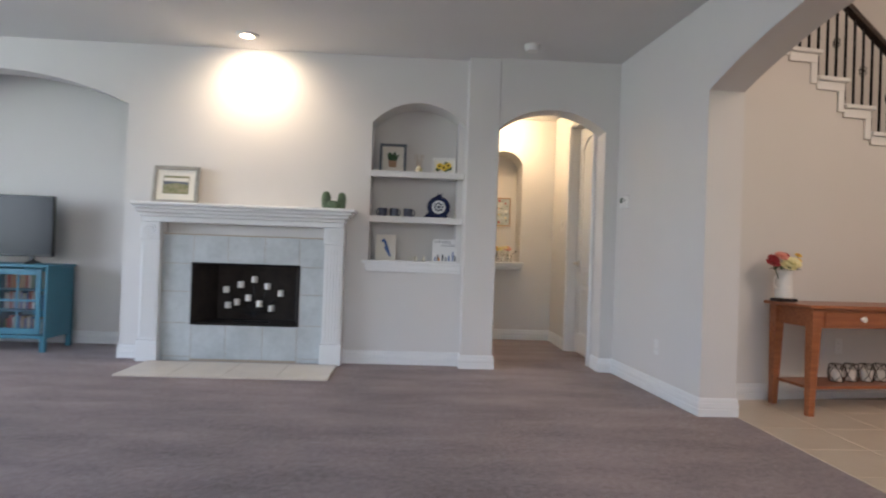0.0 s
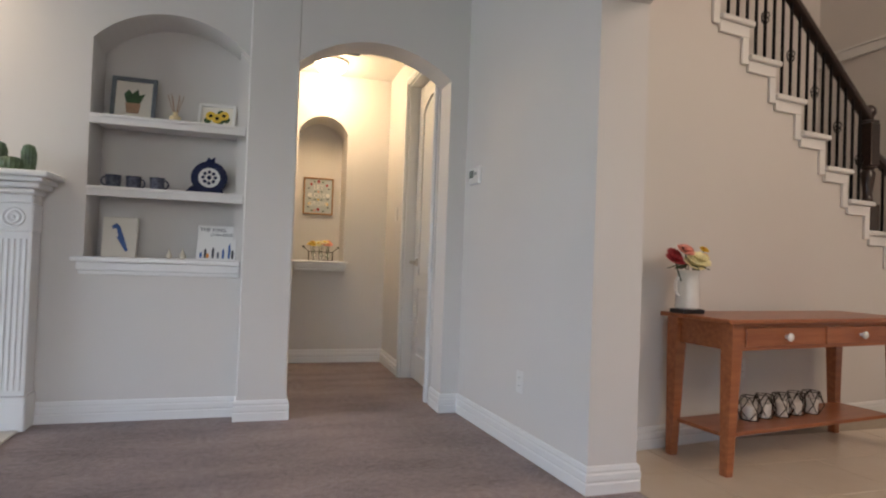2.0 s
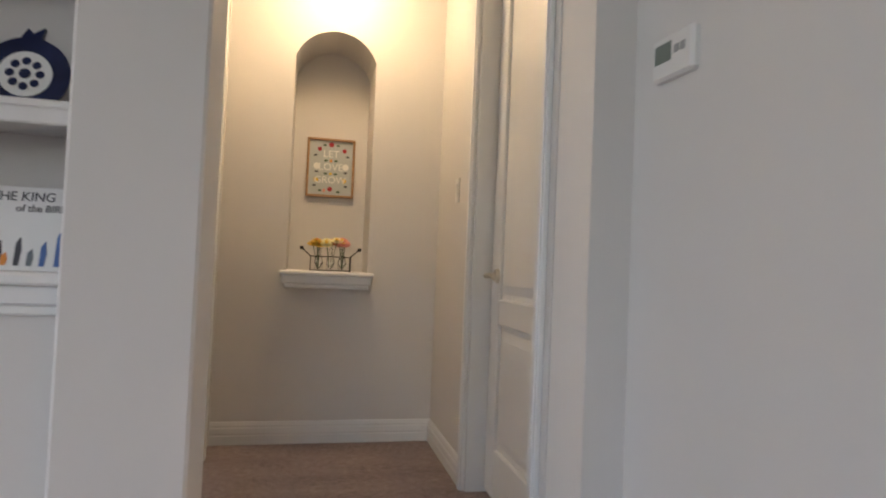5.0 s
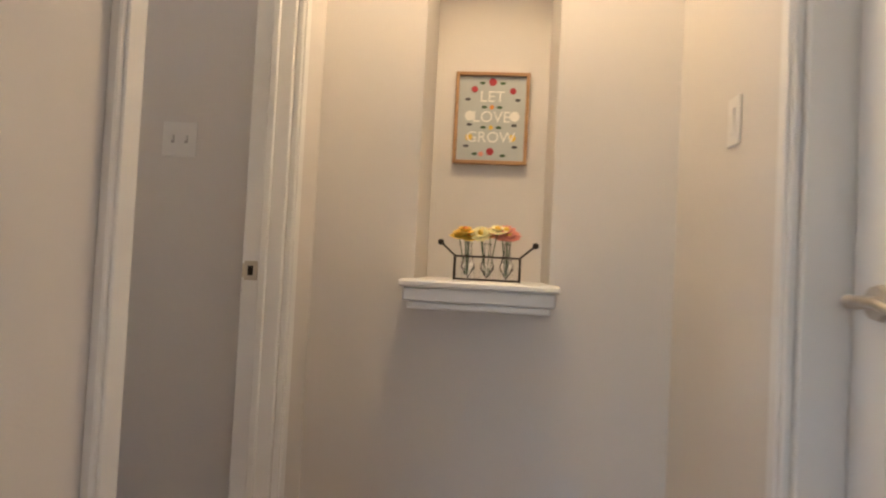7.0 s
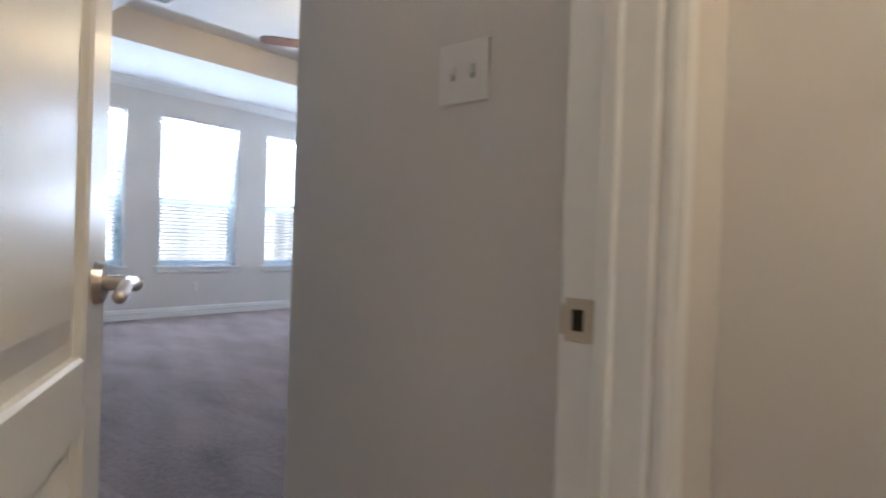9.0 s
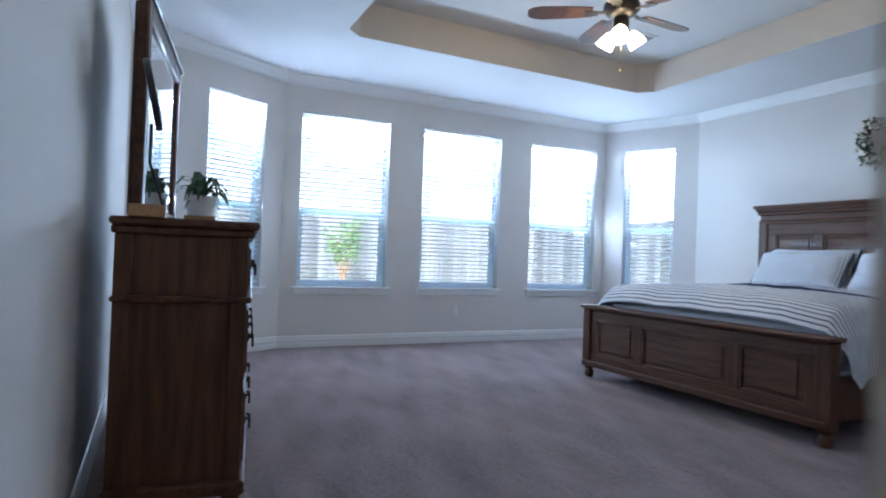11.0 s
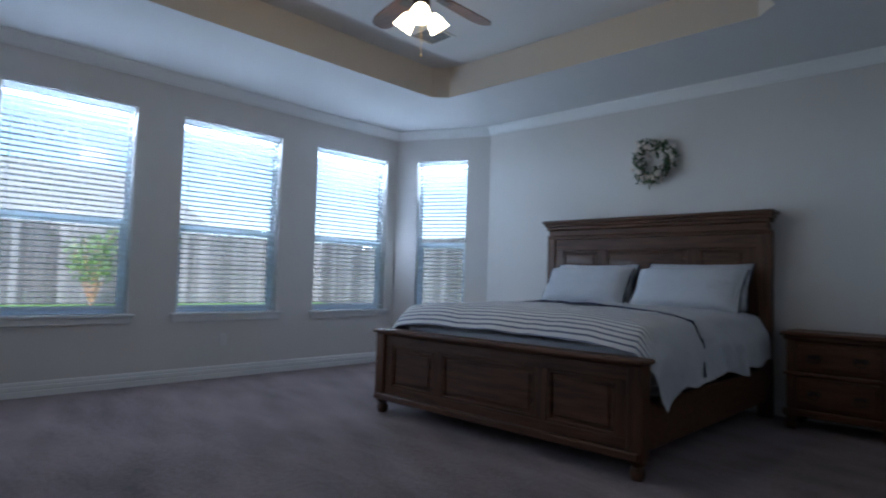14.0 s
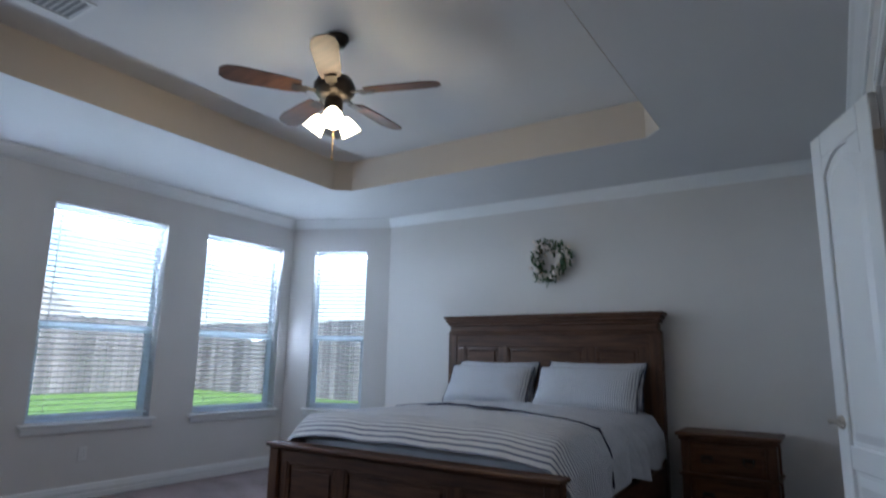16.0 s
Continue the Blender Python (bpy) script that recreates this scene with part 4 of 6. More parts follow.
prism(b, [(-0.10, 0.06), (-0.14, 0.015), (-0.05, 0.0), (0.06, 0.0), (0.09, 0.03), (0.06, 0.06)], 0.002, 0.015, "xz")
part("body", b, NAVY, pl)
part("well", cyl(bmesh.new(), (0, -0.004, 0.115), 0.064, 0.005, 32, None, "y"), CERAMIC, pl)
for k in range(8):
    a = k * math.pi / 4
    part("petal", disc(0.036 * math.cos(a), 0.115 + 0.036 * math.sin(a), 0.011, -0.006), NAVY, pl)
part("petal", disc(0, 0.115, 0.014, -0.006), NAVY, pl)
cv = thing("bird_print", pose(1.01, 5.22, Z0, -9), "cream canvas print of a blue bird leaning in the niche", "picture")
part("canvas", boxes((-0.093, 0.093, 0, 0.03, 0, 0.242), bev=0.003), PAPER, cv)
part("bird_body", prism(bmesh.new(), [(-0.045, 0.185), (-0.02, 0.205), (0.0, 0.185), (0.02, 0.13), (0.05, 0.04), (0.035, 0.035), (0.0, 0.095), (-0.03, 0.14)], -0.002, 0.001, "xz"), BLUE, cv)
part("bird_breast", prism(bmesh.new(), [(-0.045, 0.165), (-0.02, 0.175), (-0.005, 0.125), (-0.03, 0.115)], -0.003, 0.001, "xz"), PAPER, cv)
for x, s in ((1.29, 0.62), (1.365, 0.68)):
    f = thing("ceramic_bird", pose(x, 5.20, Z0), "small cream ceramic bird with a pointed top", "figurine", "ceramic birds")
    part("body", lathe([(0.018 * s, 0), (0.028 * s, 0.010), (0.030 * s, 0.028 * s), (0.020 * s, 0.048 * s), (0.017 * s, 0.058 * s), (0.008 * s, 0.075 * s), (0.001, 0.10 * s)], 16), mat("cream_ceramic", (0.70, 0.64, 0.52), 0.4), f, smooth=True)
bk = thing("bird_book", pose(1.555, 5.19, Z0, -9, 0, -6), "white illustrated bird book standing in the niche", "book")
part("cover", boxes((-0.115, 0.115, 0, 0.022, 0, 0.215), bev=0.002), PLASTIC, bk)
for k, (x, h, mt) in enumerate(((-0.09, 0.05, BLUE), (-0.065, 0.075, INK), (-0.05, 0.045, ORANGE), (-0.02, 0.085, INK), (0.01, 0.055, GREY), (0.04, 0.075, BLUE), (0.075, 0.11, BLUE), (0.095, 0.07, INK))):
    part("bird_figure", prism(bmesh.new(), [(x - 0.006, 0.012), (x + 0.006, 0.012), (x + 0.009, h * 0.6), (x + 0.004, h), (x - 0.006, h * 0.8)], -0.0015, 0.0005, "xz"), mt, bk)


def lettering(name, text, size, m, material, parent):
    c = bpy.data.curves.new(name, "FONT")
    c.body, c.size, c.extrude, c.align_x, c.align_y = text, size, 0.0006, "CENTER", "CENTER"
    tmp = bpy.data.objects.new("tmp_text", c)
    scene.collection.objects.link(tmp)
    dg = bpy.context.evaluated_depsgraph_get()
    me = bpy.data.meshes.new_from_object(tmp.evaluated_get(dg))
    bpy.data.objects.remove(tmp)
    bpy.data.curves.remove(c)
    me.materials.clear()
    me.materials.append(material)
    ob = new(name, me)
    ob.parent = parent
    ob.matrix_basis = m
    return ob


def face_text(x, y, z):
    return pose(x, y, z, 90)


lettering("title", "THE KING", 0.034, face_text(-0.025, -0.001, 0.188), INK, bk)
lettering("title", "of the BIRDS", 0.026, face_text(0.03, -0.001, 0.158), INK, bk)

# TV cabinet and television in the recess
cab = thing("media_cabinet", pose(-2.72, 5.44, 0), "teal painted media cabinet with glass doors", "cabinet")
CWD, CD, CH = 1.40, 0.44, 0.79
part("top", boxes((-CWD / 2 - 0.02, CWD / 2 + 0.02, -CD / 2 - 0.015, CD / 2, CH - 0.028, CH), bev=0.005), TEAL, cab)
for x in (-CWD / 2, CWD / 2 - 0.025):
    part("side_panel", boxes((x, x + 0.025, -CD / 2 + 0.01, CD / 2, 0.12, CH - 0.028), bev=0.003), TEAL, cab)
for x in (-CWD / 2, CWD / 2 - 0.045):
    for y in (-CD / 2, CD / 2 - 0.045):
        part("leg", boxes((x, x + 0.045, y, y + 0.045, 0, 0.14), bev=0.004), TEAL, cab)
part("back_panel", boxes((-CWD / 2, CWD / 2, CD / 2 - 0.012, CD / 2 - 0.002, 0.13, CH - 0.03)), TEAL, cab)
part("bottom_panel", boxes((-CWD / 2 + 0.025, CWD / 2 - 0.025, -CD / 2 + 0.01, CD / 2 - 0.012, 0.12, 0.15)), TEAL, cab)
for x in (-0.22, 0.22):
    part("divider", boxes((x - 0.012, x + 0.012, -CD / 2 + 0.012, CD / 2 - 0.012, 0.15, CH - 0.028)), TEAL, cab)
for z in (0.36, 0.55):
    part("shelf", boxes((-CWD / 2 + 0.025, CWD / 2 - 0.025, -CD / 2 + 0.03, CD / 2 - 0.012, z, z + 0.016)), TEAL, cab)
for x0, x1 in ((0.25, CWD / 2 - 0.04), (-CWD / 2 + 0.04, -0.25)):
    d = part("door", boxes((x0, x0 + 0.05, -CD / 2 - 0.008, -CD / 2 + 0.01, 0.16, CH - 0.04), (x1 - 0.05, x1, -CD / 2 - 0.008, -CD / 2 + 0.01, 0.16, CH - 0.04), (x0 + 0.05, x1 - 0.05, -CD / 2 - 0.008, -CD / 2 + 0.01, 0.16, 0.215), (x0 + 0.05, x1 - 0.05, -CD / 2 - 0.008, -CD / 2 + 0.01, CH - 0.095, CH - 0.04), bev=0.003), TEAL, cab)
    p = part("glass_pane", boxes((x0 + 0.05, x1 - 0.05, -CD / 2, -CD / 2 + 0.004, 0.215, CH - 0.095)), GLASS, d)
    part("muntin", boxes(((x0 + x1) / 2 - 0.008, (x0 + x1) / 2 + 0.008, -CD / 2 - 0.006, -CD / 2 + 0.006, 0.215, CH - 0.095), (x0 + 0.05, x1 - 0.05, -CD / 2 - 0.007, -CD / 2 + 0.007, 0.455, 0.475)), TEAL, d)
random.seed(4)
spines = [tint("book_spine_%s" % n, c) for n, c in (("red", (0.35, 0.06, 0.05)), ("tan", (0.45, 0.33, 0.2)), ("white", (0.6, 0.58, 0.52)), ("green", (0.1, 0.2, 0.12)), ("orange", (0.5, 0.2, 0.06)), ("blue", (0.08, 0.14, 0.3)))]
for z in (0.151, 0.377, 0.567):
    x = 0.27
    while x < 0.62:
        w, h = random.uniform(0.016, 0.034), random.uniform(0.13, 0.165)
        k = thing("book", pose(-2.72 + x, 5.33, z), "upright book behind the cabinet glass", "book", "cabinet books")
        part("cover", boxes((0, w, 0, 0.12, 0, h), bev=0.002), random.choice(spines), k)
        x += w + 0.002
tv = thing("television", pose(-2.60, 5.42, CH), "black flat television standing on the teal cabinet", "television")
part("bezel", boxes((-0.50, 0.50, 0, 0.05, 0.065, 0.635), bev=0.006), DARKP, tv)
part("screen", boxes((-0.488, 0.488, -0.002, 0.002, 0.085, 0.622)), SCREEN, tv)
for x in (-0.32, 0.32):
    part("foot", prism(bmesh.new(), [(-0.10, 0), (0.13, 0), (0.13, 0.01), (0.03, 0.035), (0.02, 0.08), (-0.005, 0.08), (-0.015, 0.03), (-0.10, 0.01)], x - 0.012, x + 0.012, "yz"), DARKP, tv)

# ceiling fittings
dl = thing("recessed_spotlight", pose(-0.18, 4.72, H1), "round white recessed spotlight, lit", "ceiling light")
part("ring", lathe([(0.085, -0.012), (0.095, -0.004), (0.095, 0.0), (0.06, 0.0), (0.055, -0.008)], 28), TRIM, dl, smooth=True)
part("lens", cyl(bmesh.new(), (0, 0, -0.012), 0.052, 0.006, 24), SPOTGLOW, dl)
sd = thing("smoke_detector", pose(2.20, 4.62, H1), "round white plastic smoke detector on the ceiling", "smoke detector")
part("base", cyl(bmesh.new(), (0, 0, -0.014), 0.068, 0.014, 28), PLASTIC, sd)
part("body", lathe([(0.06, 0), (0.062, -0.02), (0.05, -0.038), (0.001, -0.042)], 28, None, Matrix.Translation((0, 0, -0.012))), PLASTIC, sd, smooth=True)
th = thing("thermostat", pose(3.108, 4.80, 1.525, 0, 0, 4.4), "white plastic wall thermostat with grey display", "thermostat")
part("body", boxes((-0.03, -0.001, -0.075, 0.075, -0.055, 0.055), bev=0.008), PLASTIC, th)
part("display", boxes((-0.0315, -0.029, 0.0, 0.06, -0.012, 0.035)), mat("grey_lcd", (0.16, 0.19, 0.17), 0.2), th)
for y in (-0.02, -0.042):
    part("button", boxes((-0.033, -0.029, y - 0.008, y + 0.008, 0.0, 0.02), bev=0.001), mat("grey_rubber", (0.3, 0.3, 0.3), 0.6), th)


def outlet(m, category="socket"):
    """Duplex wall outlet, face towards -y."""
    t = thing("wall_outlet", m, "white duplex wall outlet with cover plate", category, "wall outlets")
    part("plate", boxes((-0.036, 0.036, -0.006, 0, -0.058, 0.058), bev=0.003), PLASTIC, t)
    for z in (-0.02, 0.02):
        r = part("receptacle", boxes((-0.017, 0.017, -0.008, -0.005, z - 0.014, z + 0.014), bev=0.002), PLASTIC, t)
        part("slot", boxes((-0.008, -0.006, -0.0085, -0.0075, z - 0.002, z + 0.007), (0.006, 0.008, -0.0085, -0.0075, z - 0.002, z + 0.007)), BLACK, r)


def wall_switch(m, gangs):
    t = thing("light_switch", m, "white %s toggle light switch plate" % ("double" if gangs == 2 else "single"), "light switch")
    w = 0.036 + 0.023 * (gangs - 1)
    part("plate", boxes((-w, w, -0.006, 0, -0.058, 0.058), bev=0.003), PLASTIC, t)
    for k in range(gangs):
        x = (k - (gangs - 1) / 2) * 0.046
        part("toggle", boxes((x - 0.005, x + 0.005, -0.016, -0.005, -0.004, 0.012), bev=0.002), PLASTIC, t)
        part("toggle_slot", boxes((x - 0.0055, x + 0.0055, -0.0066, -0.005, -0.013, 0.013)), mat("shadow_gap", (0.42, 0.41, 0.40), 0.8), t)


def rocker_switch(m):
    t = thing("light_switch", m, "white single rocker light switch plate", "light switch")
    part("plate", boxes((-0.036, 0.036, -0.006, 0, -0.062, 0.062), bev=0.003), PLASTIC, t)
    part("rocker_frame", boxes((-0.018, 0.018, -0.007, -0.005, -0.034, 0.034), bev=0.001), PLASTIC, t)
    b = boxes((-0.0155, 0.0155, -0.005, 0.002, -0.031, 0.031), bev=0.001)
    bmesh.ops.transform(b, matrix=Matrix.Translation((0, -0.0055, 0)) @ Matrix.Rotation(0.07, 4, "X"), verts=b.verts)
    part("rocker", b, PLASTIC, t)


outlet(pose(3.151, 4.16, 0.36, 0, 0, -85.6))
wall_switch(pose(1.343, 6.765, 1.355), 2)
rocker_switch(pose(2.96, 6.425, 1.378, 0, 0, -90))
outlet(pose(WX, 9.74, 0.37, 0, 0, 90))

# ---- hall ----
hs = thing("hall_sill", Matrix(), "white moulded sill of the hall niche", "sill", kind="structure")
part("board", boxes((NX0 - 0.025, NX1 + 0.02, 6.70, 7.249, 0.918, 0.940), bev=0.005), TRIM, hs)
part("apron", boxes((NX0 - 0.012, NX1 + 0.008, 6.717, HN - 0.001, 0.873, 0.918), (NX0, NX1 - 0.004, 6.729, HN - 0.001, 0.85, 0.873), bev=0.005), TRIM, hs)
sg = thing("wall_sign", pose(2.345, 7.225, 1.390), "oak framed floral sign with white lettering", "sign")
SW2, SHT = 0.289, 0.361
for nm, r in (("frame_side", (-SW2 / 2, -SW2 / 2 + 0.014, -0.006, 0.024, 0, SHT)), ("frame_side", (SW2 / 2 - 0.014, SW2 / 2, -0.006, 0.024, 0, SHT)), ("frame_rail", (-SW2 / 2 + 0.014, SW2 / 2 - 0.014, -0.006, 0.024, 0, 0.014)), ("frame_rail", (-SW2 / 2 + 0.014, SW2 / 2 - 0.014, -0.006, 0.024, SHT - 0.014, SHT))):
    part(nm, boxes(r, bev=0.002), OAK, sg)
part("panel", boxes((-SW2 / 2 + 0.014, SW2 / 2 - 0.014, 0.008, 0.02, 0.014, SHT - 0.014)), SAGE, sg)
for word, z, s in (("LET", 0.265, 0.062), ("LOVE", 0.185, 0.062), ("GROW", 0.105, 0.060)):
    lettering("word", word, s, face_text(0, 0.0065, z), LETTER, sg)
for x, z, r, mt in ((0, 0.325, 0.016, RED), (-0.07, 0.295, 0.013, RED), (0.08, 0.29, 0.013, RED), (-0.085, 0.19, 0.020, LETTER), (0.09, 0.19, 0.020, LETTER), (-0.085, 0.105, 0.014, YELLOW), (0.085, 0.105, 0.014, YELLOW), (0.0, 0.05, 0.015, RED), (-0.035, 0.04, 0.010, PINK), (0.0, 0.225, 0.009, ORANGE), (0.0, 0.145, 0.009, YELLOW)):
    part("flower", disc(x, z, r, 0.0062, 1.0, 12), mt, sg)
for x, z in ((-0.04, 0.32), (0.04, 0.32), (-0.095, 0.255), (0.1, 0.255), (-0.085, 0.155), (0.09, 0.155), (-0.095, 0.07), (0.095, 0.07), (-0.06, 0.04), (0.05, 0.035), (-0.03, 0.145), (0.03, 0.145), (-0.03, 0.225), (0.03, 0.225)):
    part("leaf", bm_scaled(x, z, 0.006, 0.0063, 2.0, 10), INK if abs(x) > 0.08 else LEAF, sg)


def daisy(t, p, r, petal, heart=YELLOW, n=11, tilt=0.0):
    """A small layered bloom."""
    b = bmesh.new()
    for ring, (rr, zz) in enumerate(((1.0, 0.0), (0.7, 0.25))):
        for k in range(n):
            a = 2 * math.pi * (k + 0.5 * ring) / n
            m = Matrix.Translation(p) @ Matrix.Rotation(tilt, 4, "X") @ Matrix.Rotation(a, 4, "Z") @ Matrix.Translation((r * 0.55 * rr, 0, r * zz)) @ Matrix.Rotation(-0.35 - 0.4 * ring, 4, "Y") @ Matrix.Diagonal((r * 0.5 * rr, r * 0.26 * rr, r * 0.08, 1))
            bmesh.ops.create_uvsphere(b, u_segments=7, v_segments=4, radius=1, matrix=m)
    bl = part("bloom", b, petal, t, smooth=True)
    part("bloom_heart", ball(bmesh.new(), (p[0], p[1], p[2] + r * 0.3), r * 0.28, u=8, v=5), heart, bl)


fr = thing("bud_vase_rack", pose(2.36, 6.93, 0.940), "wire rack of glass bud vases with yellow and pink flowers", "flower vase")
b = bmesh.new()
for z in (0.005, 0.082):
    for a, c in (((-0.11, -0.03), (0.11, -0.03)), ((0.11, -0.03), (0.11, 0.03)), ((0.11, 0.03), (-0.11, 0.03)), ((-0.11, 0.03), (-0.11, -0.03))):
        tube(b, (*a, z), (*c, z), 0.0028)
for x in (-0.11, 0.11):
    for y in (-0.03, 0.03):
        tube(b, (x, y, 0.0), (x, y, 0.085), 0.0028)
part("wire_rack", b, BRONZE, fr, "dark bronze wire rack")
for s in (-1, 1):
    hb = ball(tube(bmesh.new(), (s * 0.11, 0, 0.083), (s * 0.158, 0, 0.125), 0.0035), (s * 0.16, 0, 0.127), 0.011)
    part("handle", hb, BRONZE, fr)
random.seed(7)
for k, x in enumerate((-0.065, 0.0, 0.065)):
    g = part("bud_vase", lathe([(0.022, 0.004), (0.024, 0.05), (0.012, 0.09), (0.011, 0.12), (0.014, 0.126), (0.010, 0.124), (0.009, 0.09), (0.020, 0.048), (0.001, 0.008)], 16, None, Matrix.Translation((x, 0, 0.002))), GLASS, fr, "clear glass bud vase", True)
    for j in range(4):
        dx, dy = random.uniform(-0.036, 0.032), random.uniform(-0.02, 0.02)
        top = (x + dx, dy, 0.16 + random.uniform(-0.015, 0.012))
        part("stem", tube(bmesh.new(), (x + dx * 0.2, 0, 0.02), top, 0.002, 6), LEAF, fr)
        daisy(fr, top, 0.037, (YELLOW, CREAM, PINK)[k] if j else (YELLOW, ORANGE, PINK)[k], ORANGE if k == 0 else YELLOW, 10, random.uniform(0.2, 0.9))

hl = thing("hall_ceiling_light", pose(2.345, 6.50, HH), "flush dome ceiling light, lit, in the hall", "ceiling light")
part("base", lathe([(0.15, 0), (0.15, -0.018), (0.14, -0.024), (0.001, -0.024)], 28), NICKEL, hl, smooth=True)
part("dome", lathe([(0.135, -0.022), (0.13, -0.05), (0.10, -0.085), (0.05, -0.105), (0.001, -0.11)], 28), BULB, hl, "lit frosted glass dome", True)


def vent(m, w, d, n, label):
    t = thing("ceiling_vent", m, label, "air vent")
    part("frame", boxes((-w / 2, w / 2, -d / 2, -d / 2 + 0.022, -0.010, 0), (-w / 2, w / 2, d / 2 - 0.022, d / 2, -0.010, 0), (-w / 2, -w / 2 + 0.022, -d / 2 + 0.022, d / 2 - 0.022, -0.010, 0), (w / 2 - 0.022, w / 2, -d / 2 + 0.022, d / 2 - 0.022, -0.010, 0), bev=0.002), PLASTIC, t)
    part("backing", boxes((-w / 2 + 0.022, w / 2 - 0.022, -d / 2 + 0.022, d / 2 - 0.022, -0.002, -0.001)), mat("vent_shadow", (0.28, 0.28, 0.28), 0.9), t)
    for k in range(n):
        y = -d / 2 + 0.03 + k * (d - 0.06) / (n - 1)
        b = boxes((-w / 2 + 0.02, w / 2 - 0.02, -0.008, 0.008, -0.001, 0.001))
        bmesh.ops.transform(b, matrix=Matrix.Translation((0, y, -0.007)) @ Matrix.Rotation(0.6, 4, "X"), verts=b.verts)
        part("slat", b, PLASTIC, t)


vent(pose(2.34, 6.10, HH), 0.46, 0.34, 11, "white slatted return vent in the hall ceiling")

# ---- foyer: stairs ----
ST = pose(3.75, 4.04, 0, 0, 0, 8)
RISE, RUN, S0, ZT0 = 0.198, 0.25, 1.99, 1.42
ST = ST @ pose(0.09, 0, 0.075)
stair = thing("staircase", ST, "staircase with white stepped skirt and carpeted treads", "staircase", kind="structure")
steps = [(S0 - RUN * k, ZT0 + RISE * k) for k in range(8, -1, -1)] + [(S0 + RUN, ZT0 - RISE), (S0 + RUN + 0.11, ZT0 - 2 * RISE)]
prev = steps[0][0] - RUN + 0.03
b = bmesh.new()
for s, z in steps:
    box(b, prev, s - 0.012, 0, 0.10, -0.04, z - 0.03)
    prev = s - 0.012
box(b, prev, 3.0, 0, 0.10, -0.04, 0.78)
part("stair_wall", b, PAINT, stair, "warm greige painted wall under the stairs")
prev = steps[0][0] - RUN + 0.05
for k, (s, z) in enumerate(steps):
    part("tread", boxes((prev - 0.012, s + 0.018, -0.045, 0.98, z - 0.032, z), bev=0.006), TRIM, stair)
    part("skirt_bracket", boxes((prev - 0.006, s - 0.006, -0.020, -0.001, z - 0.10, z - 0.032), (s - 0.062, s - 0.006, -0.019, -0.001, z - RISE - 0.06, z - 0.10), bev=0.003), TRIM, stair)
    part("riser", boxes((s - 0.012, s, 0.0, 0.96, z - RISE, z - 0.032)), TRIM, stair)
    part("runner", boxes((prev + 0.02, s + 0.022, 0.14, 0.97, z, z + 0.014), (s + 0.001, s + 0.02, 0.14, 0.97, z - RISE + 0.012, z), bev=0.004), CARPET, stair, "mauve grey stair carpet")
    prev = s
part("landing", boxes((2.30, 3.0, -0.045, 1.1, 0.795, 0.826), bev=0.006), TRIM, stair)
part("landing_skirt", boxes((2.30, 3.0, -0.022, -0.001, 0.68, 0.795), (2.56, 3.0, -0.030, -0.001, 0.58, 0.68), bev=0.004), TRIM, stair)
part("landing_carpet", boxes((2.33, 2.98, 0.14, 1.08, 0.826, 0.842), (2.33, 2.98, 0.95, 1.08, 0.842, 1.03), bev=0.004), CARPET, stair, "mauve grey stair carpet")

rail = thing("stair_railing", ST, "dark wood stair handrail with black iron balusters", "railing")


def rail_z(s):
    return 2.01 + (2.06 - s) * 0.79


def handrail(p, q):
    b = bmesh.new()
    prof = [(-0.033, -0.030), (-0.020, -0.036), (0.020, -0.036), (0.033, -0.030), (0.036, 0.0), (0.028, 0.026), (0.0, 0.034), (-0.028, 0.026), (-0.036, 0.0)]
    r = [[b.verts.new((s, 0.045 + y, z + dz)) for y, dz in prof] for s, z in (p, q)]
    n = len(prof)
    for k in range(n):
        b.faces.new((r[0][k], r[0][(k + 1) % n], r[1][(k + 1) % n], r[1][k]))
    b.faces.new(r[0])
    b.faces.new(r[1][::-1])
    return b


part("handrail", handrail((-0.2, rail_z(-0.2)), (2.03, rail_z(2.03))), ESPRESSO, rail, "espresso wood handrail")
part("handrail", handrail((2.10, 1.78), (3.10, 1.30)), ESPRESSO, rail, "espresso wood handrail")
nw = part("newel_post", boxes((2.005, 2.115, -0.01, 0.10, 1.222, 1.41), (2.01, 2.11, -0.005, 0.095, 1.68, 1.98), bev=0.006), ESPRESSO, rail, "espresso turned newel post")
part("newel_turning", lathe([(0.046, 1.33), (0.05, 1.345), (0.034, 1.36), (0.028, 1.40), (0.040, 1.50), (0.046, 1.55), (0.032, 1.575), (0.05, 1.59), (0.046, 1.60)], 20, None, Matrix.Translation((2.06, 0.045, 0.08))), ESPRESSO, nw, smooth=True)
part("newel_cap", lathe([(0.06, 1.90), (0.062, 1.915), (0.035, 1.925), (0.030, 1.945), (0.045, 1.975), (0.042, 2.005), (0.02, 2.03), (0.001, 2.035)], 20, None, Matrix.Translation((2.06, 0.045, 0.08))), ESPRESSO, nw, smooth=True)


